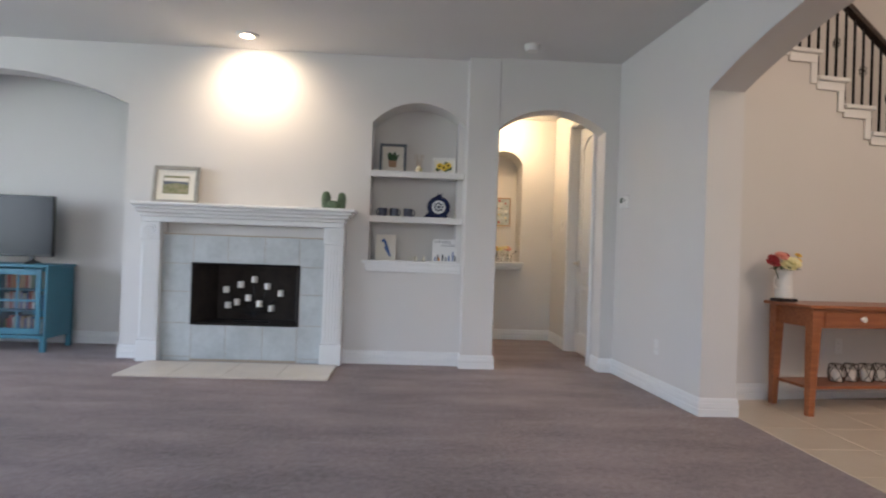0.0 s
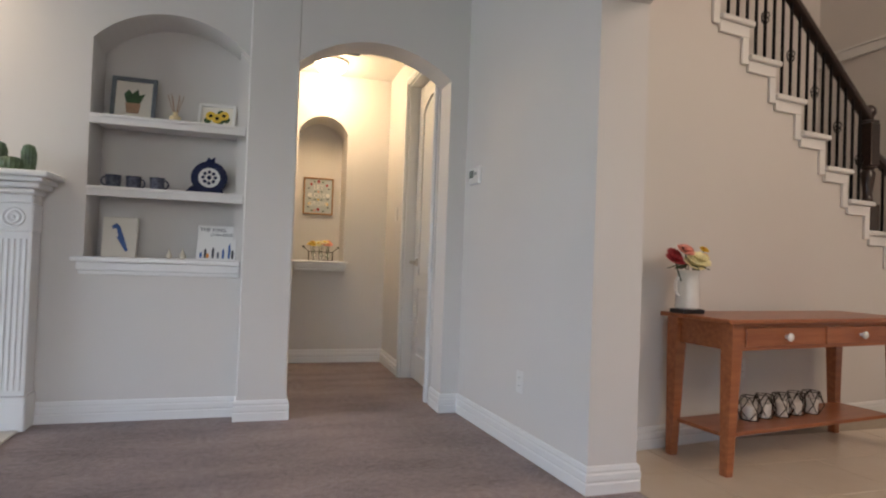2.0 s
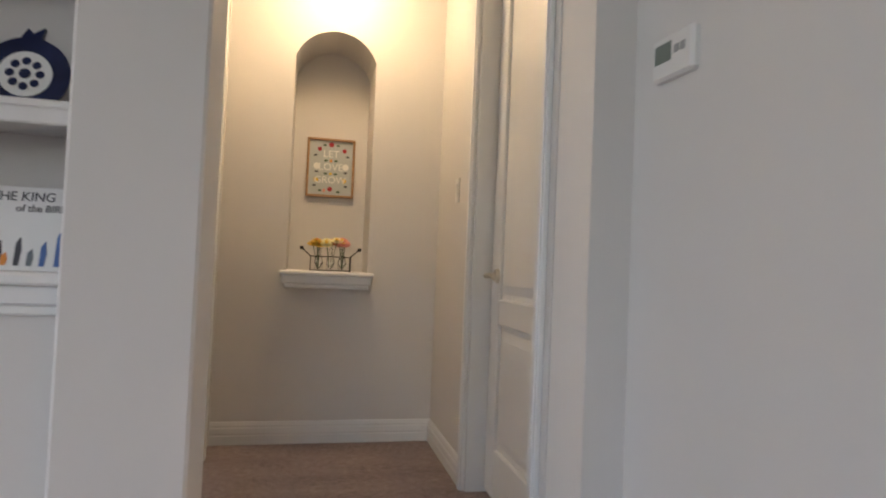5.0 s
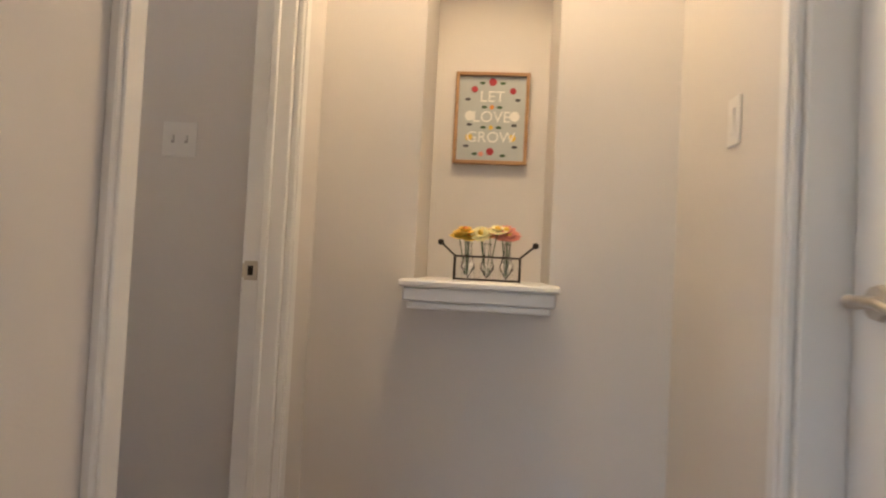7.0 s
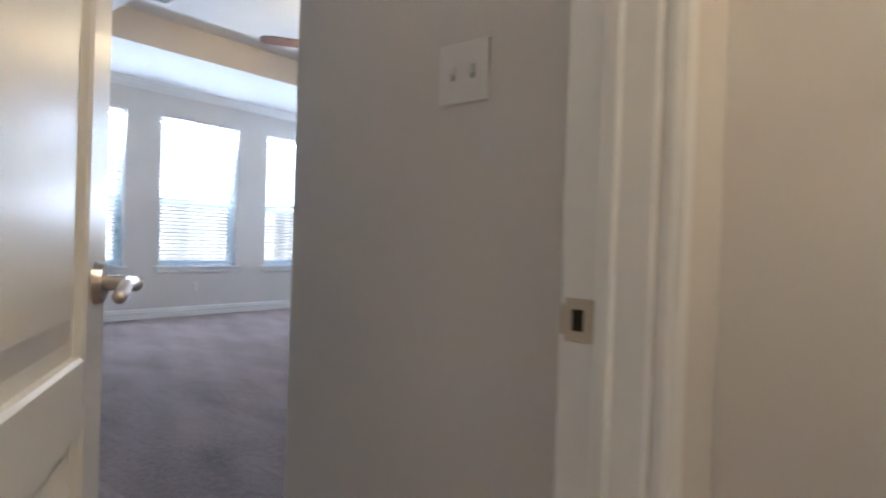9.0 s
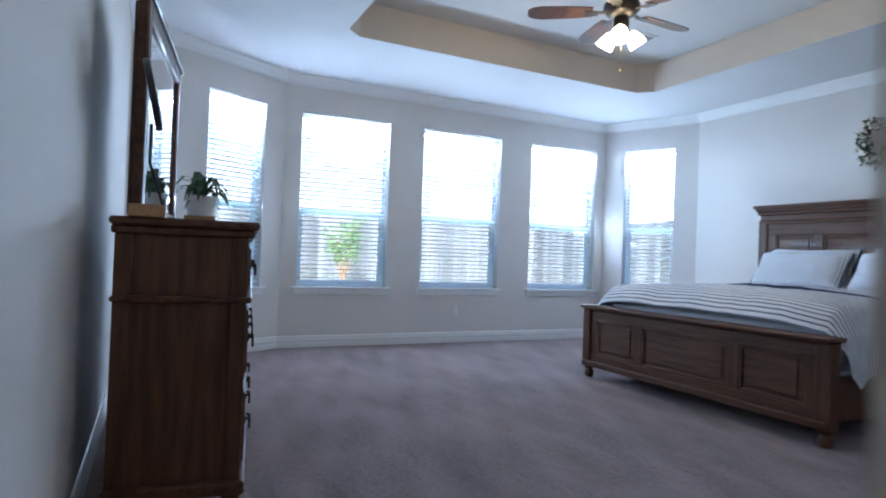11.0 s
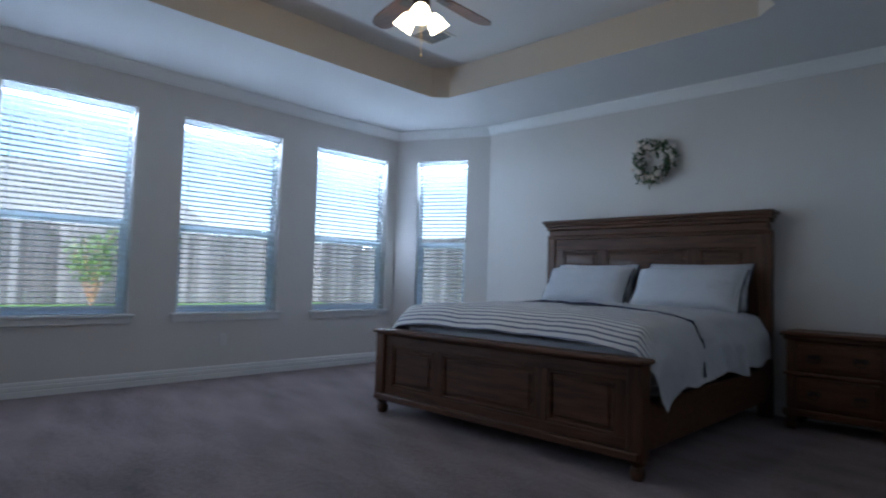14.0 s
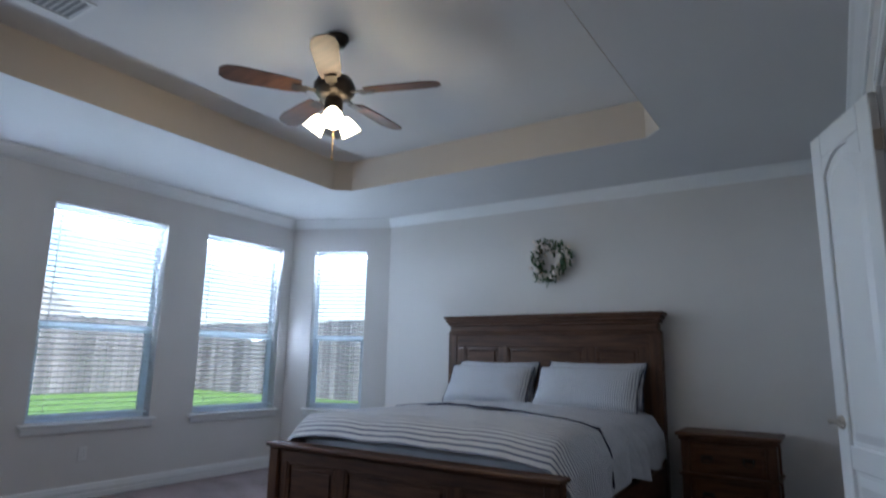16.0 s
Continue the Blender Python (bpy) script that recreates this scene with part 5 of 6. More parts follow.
def baluster(s, z0, z1, basket):
    b = boxes((s - 0.007, s + 0.007, 0.038, 0.052, z0, z1))
    cyl(b, (s, 0.045, z0), 0.014, 0.012, 10)
    ob = part("baluster", b, BLACK, rail)
    if basket:
        zc = z0 + (z1 - z0) * basket
        b = bmesh.new()
        for k in range(4):
            pts = []
            for j in range(9):
                u = j / 8
                a = k * math.pi / 2 + u * math.pi
                r = 0.026 * math.sin(math.pi * u)
                pts.append((s + r * math.cos(a), 0.045 + r * math.sin(a), zc - 0.05 + 0.10 * u))
            for p, q in zip(pts, pts[1:]):
                tube(b, p, q, 0.0035, 6)
        ball(b, (s, 0.045, zc - 0.055), 0.011, u=8, v=6)
        ball(b, (s, 0.045, zc + 0.055), 0.011, u=8, v=6)
        part("basket", b, BLACK, ob)


count = 0
for s, z in reversed(steps[:9]):
    for j in range(3):
        sx = s - 0.035 - j * 0.083
        if -0.18 < sx < 2.0:
            baluster(sx, z, rail_z(sx) - 0.03, (0.46, 0, 0)[j])
    count += 1
for k in range(8):
    sx = 2.24 + 0.115 * k
    if sx < 3.1:
        baluster(sx, 0.826 if sx > 2.3 else 1.02, 1.78 - (sx - 2.10) * 0.48 - 0.03, 0.55 if k % 2 == 1 else 0)

# console table
tb = thing("console_table", pose(4.64, 3.875, 0, 0, 0, 7), "cherry wood console table with two drawers", "table")
part("tabletop", boxes((-0.745, 0.745, -0.245, 0.205, 0.735, 0.757), bev=0.005), CHERRY, tb)
for y0, y1 in ((-0.195, -0.177), (0.17, 0.188)):
    part("apron", boxes((-0.66, 0.66, y0, y1, 0.60, 0.735), bev=0.002), CHERRY, tb)
for x in (-0.668, 0.65):
    part("side_apron", boxes((x, x + 0.018, -0.16, 0.16, 0.60, 0.735), bev=0.002), CHERRY, tb)
for sx in (-1, 1):
    for sy, yy in ((-1, -0.18), (1, 0.165)):
        b = bmesh.new()
        x, y = sx * 0.66, yy
        w0, w1 = 0.034, 0.021
        lo_ = [(x + sx * 0.014 - w1, y - w1, 0), (x + sx * 0.014 + w1, y - w1, 0), (x + sx * 0.014 + w1, y + w1, 0), (x + sx * 0.014 - w1, y + w1, 0)]
        mid_ = [(x - w0, y - w0, 0.60), (x + w0, y - w0, 0.60), (x + w0, y + w0, 0.60), (x - w0, y + w0, 0.60)]
        up_ = [(u, v, 0.735) for u, v, _ in mid_]
        rings = [[b.verts.new(p) for p in r] for r in (lo_, mid_, up_)]
        for r0, r1 in zip(rings, rings[1:]):
            for k in range(4):
                b.faces.new((r0[k], r0[(k + 1) % 4], r1[(k + 1) % 4], r1[k]))
        b.faces.new(rings[0])
        b.faces.new(rings[2])
        part("leg", b, CHERRY, tb)
part("shelf", boxes((-0.665, 0.665, -0.165, 0.15, 0.175, 0.195), bev=0.003), CHERRY, tb)
for x0, x1 in ((-0.585, -0.02), (0.02, 0.585)):
    d = part("drawer", boxes((x0, x1, -0.203, -0.19, 0.618, 0.712), bev=0.003), CHERRY, tb)
    xm = (x0 + x1) / 2
    part("knob", lathe([(0.010, 0), (0.008, 0.012), (0.02, 0.02), (0.022, 0.028), (0.014, 0.036), (0.001, 0.038)], 14, None, Matrix.Translation((xm, -0.203, 0.665)) @ Matrix.Rotation(radians(90), 4, "X")), CERAMIC, d, "clear white glass knob", True)


def on_table(x, y, z):
    return tb.matrix_world @ Matrix.Translation((x, y, z))


vz = thing("flower_vase", on_table(-0.668, 0.092, 0.757), "white ceramic pitcher of red, yellow and pink flowers", "vase")
part("coaster", boxes((-0.075, 0.075, -0.05, 0.05, 0.0, 0.022), bev=0.004), DARKP, vz)
part("pitcher", lathe([(0.055, 0.022), (0.062, 0.03), (0.06, 0.12), (0.052, 0.19), (0.058, 0.225), (0.052, 0.224), (0.046, 0.19), (0.05, 0.05), (0.001, 0.04)], 24), CERAMIC, vz, smooth=True)
b = bmesh.new()
pts = [(-0.055 - 0.03 * math.sin(u), 0.14 + 0.05 * math.cos(u)) for u in (math.pi * k / 8 for k in range(9))]
for p, q in zip(pts, pts[1:]):
    tube(b, (p[0], 0, p[1]), (q[0], 0, q[1]), 0.007)
part("pitcher_handle", b, CERAMIC, vz)
random.seed(11)
for x, y, z, r, mt, hm in ((-0.105, -0.01, 0.275, 0.055, RED, RED), (-0.055, -0.03, 0.325, 0.05, PINK, PINK), (-0.06, 0.04, 0.30, 0.05, RED, RED), (0.015, -0.05, 0.275, 0.068, CREAM, CREAM), (-0.02, -0.055, 0.255, 0.06, CREAM, CREAM), (0.05, -0.03, 0.285, 0.055, CREAM, CREAM), (0.095, -0.01, 0.30, 0.032, YELLOW, ORANGE), (0.11, 0.0, 0.335, 0.028, YELLOW, ORANGE), (0.03, 0.03, 0.33, 0.035, RED, ORANGE), (0.075, 0.02, 0.27, 0.03, YELLOW, ORANGE)):
    daisy(vz, (x, y, z), r, mt, hm, 12, random.uniform(0.3, 0.9))
    part("stem", tube(bmesh.new(), (x * 0.2, y * 0.2, 0.1), (x, y, z), 0.003, 6), LEAF, vz)
for k in range(6):
    a = k * 1.1
    b = bmesh.new()
    m = Matrix.Rotation(a, 4, "Z") @ Matrix.Translation((0.07, 0, 0.245)) @ Matrix.Rotation(0.4, 4, "Y") @ Matrix.Diagonal((0.045, 0.016, 0.003, 1))
    bmesh.ops.create_uvsphere(b, u_segments=8, v_segments=4, radius=1, matrix=m)
    part("leaf", b, LEAF, vz, smooth=True)


def lantern(m):
    t = thing("geometric_candle_holder", m, "gold wire geometric candle holder with a white candle", "candle holder", "table candle holders")
    b = bmesh.new()
    r, z1, z2, z3 = 0.065, 0.0, 0.055, 0.125
    for k in range(5):
        a, c = 2 * math.pi * k / 5, 2 * math.pi * (k + 1) / 5
        h = (a + c) / 2
        P0, P1 = (0.045 * math.cos(a), 0.045 * math.sin(a), z1 + 0.003), (0.045 * math.cos(c), 0.045 * math.sin(c), z1 + 0.003)
        M0, M1 = (r * math.cos(h), r * math.sin(h), z2), (r * math.cos(h + 2 * math.pi / 5), r * math.sin(h + 2 * math.pi / 5), z2)
        T0, T1 = (0.045 * math.cos(a), 0.045 * math.sin(a), z3), (0.045 * math.cos(c), 0.045 * math.sin(c), z3)
        for u, v in ((P0, P1), (P0, M0), (P1, M0), (M0, T0), (M0, T1), (T0, T1)):
            tube(b, u, v, 0.0025, 6)
    part("wire_frame", b, BRONZE, t, "dark gold wire frame")
    part("candle", lathe([(0.001, 0), (0.034, 0.0), (0.036, 0.072), (0.030, 0.078), (0.001, 0.070)], 18, None, Matrix.Translation((0, 0, 0.004))), WAX, t, "white pillar candle", True)


for k in range(5):
    lantern(on_table(-0.30 + 0.125 * k, -0.005 + 0.01 * (k % 2), 0.195) @ Matrix.Rotation(0.5 * k, 4, "Z"))
outlet(ST @ pose(0.76, 0, 0.33))
baseboard([tuple((ST @ Vector((s, 0, -0.04))).xy) for s in (2.98, -0.25)])

# ---- bedroom ----
BXC, BYC = -2.160, 9.95
bed = thing("bed", pose(BXC, BYC, 0), "king bed with panelled walnut headboard and footboard", "bed")


def panelled(t, x0, x1, y0, y1, z0, z1, splits, inset, stile=0.085, rail_w=0.09, front=-1):
    """Frame-and-panel board; front -1: the face looks to -y."""
    part("panel_back", boxes((x0 + 0.01, x1 - 0.01, y0 + 0.016, y1 - 0.012, z0 + 0.01, z1 - 0.01)), BROWN, t)
    part("rail", boxes((x0, x1, y0, y1, z1 - rail_w, z1), bev=0.003), BROWN, t)
    part("rail", boxes((x0, x1, y0, y1, z0, z0 + rail_w), bev=0.003), BROWN, t)
    edges = [x0] + splits + [x1]
    for k, e in enumerate(edges):
        a, c = (e, e + stile) if k == 0 else ((e - stile, e) if k == len(edges) - 1 else (e - stile / 2, e + stile / 2))
        part("stile", boxes((a, c, y0, y1, z0 + rail_w, z1 - rail_w), bev=0.003), BROWNV, t)
    for k in range(len(edges) - 1):
        a = edges[k] + (stile if k == 0 else stile / 2)
        c = edges[k + 1] - (stile if k == len(edges) - 2 else stile / 2)
        za, zc = z0 + rail_w, z1 - rail_w
        w = 0.022
        part("panel_moulding", boxes((a, c, y0 + 0.002, y0 + 0.016, za, za + w), (a, c, y0 + 0.002, y0 + 0.016, zc - w, zc), (a, a + w, y0 + 0.002, y0 + 0.016, za + w, zc - w), (c - w, c, y0 + 0.002, y0 + 0.016, za + w, zc - w), bev=0.005), BROWN, t)
        part("panel", boxes((a + w + 0.02, c - w - 0.02, y0 + 0.006, y0 + 0.018, za + w + 0.02, zc - w - 0.02), bev=0.006), BROWN, t)


hbx = 1.015
panelled(bed, -hbx + 0.04, hbx - 0.04, 2.30, 2.37, 0.25, 1.47, [-0.44, 0.44], 0.02, 0.10, 0.11)
for s in (-1, 1):
    part("head_post", boxes((s * hbx - 0.05, s * hbx + 0.05, 2.29, 2.385, 0.0, 1.50), bev=0.006), BROWNV, bed)
for nm, r in (("head_frieze", (-hbx - 0.03, hbx + 0.03, 2.285, 2.39, 1.47, 1.565)), ("head_bead", (-hbx - 0.042, hbx + 0.042, 2.275, 2.395, 1.492, 1.508)), ("head_crown", (-hbx - 0.05, hbx + 0.05, 2.265, 2.40, 1.565, 1.60)), ("head_crown", (-hbx - 0.068, hbx + 0.068, 2.25, 2.41, 1.60, 1.63)), ("head_cap", (-hbx - 0.085, hbx + 0.085, 2.235, 2.42, 1.63, 1.662))):
    part(nm, boxes(r, bev=0.008), BROWN, bed)
panelled(bed, -1.0, 1.0, 0.03, 0.085, 0.12, 0.60, [-0.43, 0.43], 0.02, 0.09, 0.085)
for s in (-1, 1):
    part("foot_post", boxes((s * 1.03 - 0.045, s * 1.03 + 0.045, 0.01, 0.105, 0.10, 0.60), bev=0.006), BROWNV, bed)
    part("bun_foot", lathe([(0.030, 0), (0.040, 0.02), (0.042, 0.05), (0.028, 0.07), (0.044, 0.085), (0.046, 0.10), (0.001, 0.10)], 20, None, Matrix.Translation((s * 1.03, 0.058, 0))), BROWN, bed, smooth=True)
    part("side_rail", boxes((s * 1.035 - 0.022, s * 1.035 + 0.022, 0.105, 2.29, 0.14, 0.40), bev=0.006), BROWN, bed)
part("foot_ledge", boxes((-1.06, 1.06, -0.012, 0.03, 0.105, 0.15), bev=0.008), BROWN, bed)
part("foot_cap", boxes((-1.09, 1.09, -0.018, 0.135, 0.605, 0.632), (-1.075, 1.075, 0.0, 0.12, 0.592, 0.607), bev=0.008), BROWN, bed)
part("mattress", boxes((-0.985, 0.985, 0.22, 2.25, 0.40, 0.70), bev=0.05), LINEN, bed)


def cloth(rows, cols, fn):
    """A sheet over a grid of parameters."""
    b = bmesh.new()
    g = [[b.verts.new(fn(i / rows, j / cols)) for j in range(cols + 1)] for i in range(rows + 1)]
    for i in range(rows):
        for j in range(cols):
            b.faces.new((g[i][j], g[i + 1][j], g[i + 1][j + 1], g[i][j + 1]))
    return b


def wrinkle(x, y, s):
    return noise.noise(Vector((x * 3.1, y * 3.1, s))) * 0.016 + noise.noise(Vector((x * 9, y * 9, s + 5))) * 0.006


def over_bed(y0, y1, low, top, seed, side=1.055):
    """A cover lying over the bed and hanging down both sides; v runs to the head."""
    def fn(u, v):
        y = y0 + (y1 - y0) * v
        q = (u - 0.5) * 2
        s = abs(q)
        sg = 1 if q > 0 else -1
        hang = 0.30
        flat = 1 - hang
        foot = min(1.0, (y - 0.11) / 0.20) if y0 < 0.3 else 1.0
        crown = top - 0.19 * (1 - max(foot, 0.0)) ** 2
        if s < flat:
            k = s / flat
            x = sg * k * 0.985
            z = crown - 0.055 * k ** 4
        else:
            k = (s - flat) / hang
            x = sg * (0.985 + (side - 0.985) * min(1, k * 2.5) + 0.018 * math.sin(y * 13 + sg) * k + 0.03 * k * k)
            bottom = low(y, sg)
            z = (crown - 0.055) - k * (crown - 0.055 - bottom)
        z += wrinkle(x, y, seed) * (1.0 if s < flat else 0.4)
        x += wrinkle(y, z, seed + 3) * (0.3 if s < flat else 1.4)
        return (x, y, z)
    return fn


def duvet_low(y, sg):
    if sg < 0:
        return 0.42 + 0.02 * math.sin(6 * y)
    near = max(0.0, 1 - abs(y - 0.24) / 0.22)
    return 0.47 - 0.17 * near + 0.03 * math.sin(7 * y) - 0.02 * y


duv = thing("duvet", pose(BXC, BYC, 0), "grey and white pinstriped duvet folded back at the head", "duvet")
ob = part("cover", cloth(64, 56, over_bed(0.125, 1.62, duvet_low, 0.855, 1.0, 1.085)), DUVET, duv, smooth=True)
ob.data.shade_smooth()


def sheet_edge(u, v):
    f = over_bed(1.12, 2.24, lambda y, sg: 0.50 - 0.02 * y + 0.02 * math.sin(9 * y), 0.852, 4.0, 1.07)
    x, y, z = f(u, v)
    return (x, y + (1 - v) * 0.55 * (0.5 - u) + (1 - v) * 0.03 * math.sin(5 * u), z + 0.006)


ob = part("folded_back_end", cloth(64, 30, sheet_edge), DUVET, duv, smooth=True)
ob.data.shade_smooth()
pts = [Vector(sheet_edge(k / 60, 0.0)) + Vector((0, -0.004, 0.004)) for k in range(61)]
part("piping", rod(pts, 0.010), NAVYC, duv, "navy piped edge")


def pillow(m, w, h, th, label, group="bed pillows"):
    t = thing("pillow", m, label, "pillow", group)
    b = bmesh.new()
    n = 18
    for side in (1, -1):
        g = []
        for i in range(n + 1):
            row = []
            for j in range(n + 1):
                u, v = i / n * 2 - 1, j / n * 2 - 1
                k = (1 - abs(u) ** 3.2) * (1 - abs(v) ** 3.2)
                pin = 1 - 0.05 * (1 - abs(u * v)) * max(abs(u), abs(v)) ** 4
                y = side * (th / 2 * max(k, 0) ** 0.45 + 0.002) + wrinkle(u, v, side) * 0.8 * (k > 0.02)
                row.append(b.verts.new((u * w / 2 * pin, y, (v + 1) * h / 2 * pin)))
            g.append(row)
        for i in range(n):
            for j in range(n):
                b.faces.new((g[i][j], g[i + 1][j], g[i + 1][j + 1], g[i][j + 1]))
    bmesh.ops.remove_doubles(b, verts=b.verts, dist=0.0045)
    ob = part("case", b, PILLOW, t, smooth=True)
    ob.data.shade_smooth()
    for side in (-1, 1):
        edge = [(side * w / 2 * (1 - 0.05 * (1 - abs(v))), 0.0, (v + 1) * h / 2 * (1 - 0.05 * (1 - abs(v)))) for v in (k / 8 * 2 - 1 for k in range(9))]
        part("piping", rod(edge, 0.008), NAVYC, t, "navy piped edge")
    return t


pillow(pose(BXC - 0.50, BYC + 2.0, 0.83, -32), 0.88, 0.40, 0.20, "striped cotton pillow leaning on the headboard")
pillow(pose(BXC + 0.47, BYC + 1.97, 0.83, -34), 0.92, 0.41, 0.21, "striped cotton pillow leaning on the headboard")
pillow(pose(BXC + 0.50, BYC + 2.13, 0.84, -24), 0.88, 0.42, 0.16, "white pillow tucked behind a striped pillow")
pillow(pose(BXC - 0.48, BYC + 2.14, 0.84, -24), 0.86, 0.41, 0.14, "white pillow tucked behind a striped pillow")


def bail(parent, p, side=1, w=0.085):
    """Dropped bail pull on a back plate; face towards side * y."""
    b = boxes((p[0] - w / 2, p[0] + w / 2, min(p[1], p[1] + side * 0.006), max(p[1], p[1] + side * 0.006), p[2] - 0.012, p[2] + 0.018), bev=0.002)
    h = part("handle", b, BRONZE, parent, "dark bronze bail handle")
    b = bmesh.new()
    pts = [(-w * 0.36, 0.004), (-w * 0.40, -0.018), (-w * 0.22, -0.036), (w * 0.22, -0.036), (w * 0.40, -0.018), (w * 0.36, 0.004)]
    for u, v in zip(pts, pts[1:]):
        tube(b, (p[0] + u[0], p[1] + side * 0.020, p[2] + u[1]), (p[0] + v[0], p[1] + side * 0.020, p[2] + v[1]), 0.0045)
    for s in (-1, 1):
        tube(b, (p[0] + s * w * 0.36, p[1], p[2] + 0.004), (p[0] + s * w * 0.36, p[1] + side * 0.022, p[2] + 0.004), 0.006)
    part("bail", b, BRONZE, h)


def chest(name, m, w, d, h, rows, label, category):
    """Case furniture with drawers on the +y face; rows: (z0, z1, number of drawers)."""
    t = thing(name, m, label, category)
    part("case", boxes((-w / 2 + 0.03, w / 2 - 0.03, -d / 2 + 0.02, d / 2 - 0.03, 0.11, h - 0.06), bev=0.003), BROWNV, t)
    for sx in (-1, 1):
        for sy in (-1, 1):
            x, y = sx * (w / 2 - 0.045), sy * (d / 2 - 0.045)
            part("corner_post", boxes((x - 0.03, x + 0.03, y - 0.03, y + 0.03, 0.11, h - 0.06), bev=0.004), BROWNV, t)
            part("bun_foot", lathe([(0.028, 0), (0.038, 0.02), (0.040, 0.05), (0.026, 0.07), (0.040, 0.09), (0.042, 0.11), (0.001, 0.11)], 18, None, Matrix.Translation((x, y, 0))), BROWN, t, smooth=True)
    part("base_moulding", boxes((-w / 2 - 0.004, w / 2 + 0.004, -d / 2 + 0.008, d / 2 + 0.004, 0.10, 0.15), bev=0.008), BROWN, t)
    part("waist_moulding", boxes((-w / 2 - 0.002, w / 2 + 0.002, -d / 2 + 0.008, d / 2 + 0.004, rows[0][0] - 0.032, rows[0][0] - 0.010), bev=0.006), BROWN, t)
    part("cornice", boxes((-w / 2, w / 2, -d / 2 + 0.005, d / 2 + 0.004, h - 0.06, h - 0.03), bev=0.006), BROWN, t)
    part("top", boxes((-w / 2 - 0.02, w / 2 + 0.02, -d / 2, d / 2 + 0.022, h - 0.03, h), bev=0.009), BROWN, t)
    for z0, z1, n in rows:
        x0, x1 = -w / 2 + 0.08, w / 2 - 0.08
        step = (x1 - x0) / n
        for k in range(n):
            a, c = x0 + k * step + 0.008, x0 + (k + 1) * step - 0.008
            dr = part("drawer", boxes((a, c, d / 2 - 0.035, d / 2 - 0.012, z0 + 0.006, z1 - 0.006), bev=0.004), BROWN, t)
            part("drawer_field", boxes((a + 0.02, c - 0.02, d / 2 - 0.02, d / 2 - 0.005, z0 + 0.026, z1 - 0.026), bev=0.006), BROWN, dr)
            zc = (z0 + z1) / 2
            if n == 3 or c - a < 0.5:
                bail(dr, ((a + c) / 2, d / 2 - 0.005, zc))
            else:
                for u in (0.22, 0.78):
                    bail(dr, (a + (c - a) * u, d / 2 - 0.005, zc))
    return t


dres = chest("dresser", pose(-2.18, 6.715, 0, 0, 0, -7.8), 1.64, 0.48, 1.11, ((0.84, 1.04, 3), (0.50, 0.80, 2), (0.16, 0.48, 2)), "dark walnut dresser with bronze drawer handles", "dresser")
chest("nightstand", pose(-0.60, 12.17, 0, 0, 0, 180), 0.68, 0.40, 0.715, ((0.43, 0.645, 1), (0.16, 0.39, 1)), "dark walnut two-drawer nightstand beside the bed", "nightstand")


def on_dresser(x, y, z=1.11, turn=0):
    return dres.matrix_world @ pose(x, y, z, 0, 0, turn)


mr = thing("dresser_mirror", on_dresser(0.05, -0.20), "large walnut framed mirror standing on the dresser", "mirror")
MW, MH = 1.10, 0.87
for nm, r in (("frame_side", (-MW / 2, -MW / 2 + 0.075, -0.02, 0.025, 0, MH)), ("frame_side", (MW / 2 - 0.075, MW / 2, -0.02, 0.025, 0, MH)), ("frame_rail", (-MW / 2 + 0.075, MW / 2 - 0.075, -0.02, 0.025, 0, 0.07)), ("frame_rail", (-MW / 2 + 0.075, MW / 2 - 0.075, -0.02, 0.025, MH - 0.075, MH))):
    part(nm, boxes(r, bev=0.008), BROWN, mr)
part("cornice", boxes((-MW / 2 - 0.02, MW / 2 + 0.02, -0.025, 0.04, MH, MH + 0.025), bev=0.006), BROWN, mr)
part("mirror_glass", boxes((-MW / 2 + 0.075, MW / 2 - 0.075, 0.004, 0.010, 0.07, MH - 0.075)), MIRROR, mr)
part("back_board", boxes((-MW / 2 + 0.02, MW / 2 - 0.02, -0.03, -0.02, 0.02, MH - 0.02)), BROWN, mr)
vm = thing("vanity_mirror", on_dresser(0.75, -0.13, 1.11, 6), "round black vanity mirror on a wire stand", "vanity mirror")
part("base_box", boxes((-0.10, 0.10, -0.06, 0.06, 0, 0.045), bev=0.004), OAK, vm, "light oak tray base")
b = tube(tube(bmesh.new(), (-0.07, 0.05, 0.045), (-0.02, 0, 0.20), 0.005), (0.07, 0.05, 0.045), (0.02, 0, 0.20), 0.005)
tube(tube(b, (-0.02, 0, 0.20), (-0.02, 0, 0.34), 0.005), (0.02, 0, 0.20), (0.02, 0, 0.34), 0.005)
part("wire_stand", b, BLACK, vm)
rimm = lathe([(0.120, -0.012), (0.130, -0.010), (0.130, 0.010), (0.120, 0.012), (0.001, 0.012), (0.001, -0.010)], 32, None, Matrix.Translation((0, 0.0, 0.45)) @ Matrix.Rotation(radians(-78), 4, "X"))
hd = part("mirror_head", rimm, DARKP, vm, smooth=True)
part("mirror_face", cyl(bmesh.new(), (0, 0, 0), 0.118, 0.002, 32), MIRROR, hd)
hd.children[0].matrix_basis = Matrix.Translation((0, 0.013, 0.4525)) @ Matrix.Rotation(radians(-78), 4, "X")
pp = thing("potted_plant", on_dresser(-0.70, -0.055), "trailing green plant in a white pot on a wood stand", "plant")
part("stand", boxes((-0.085, -0.065, -0.085, 0.085, 0, 0.085), (0.065, 0.085, -0.085, 0.085, 0, 0.085), (-0.065, 0.065, -0.085, 0.085, 0.055, 0.085), bev=0.003), OAK, pp, "wooden plant stand")
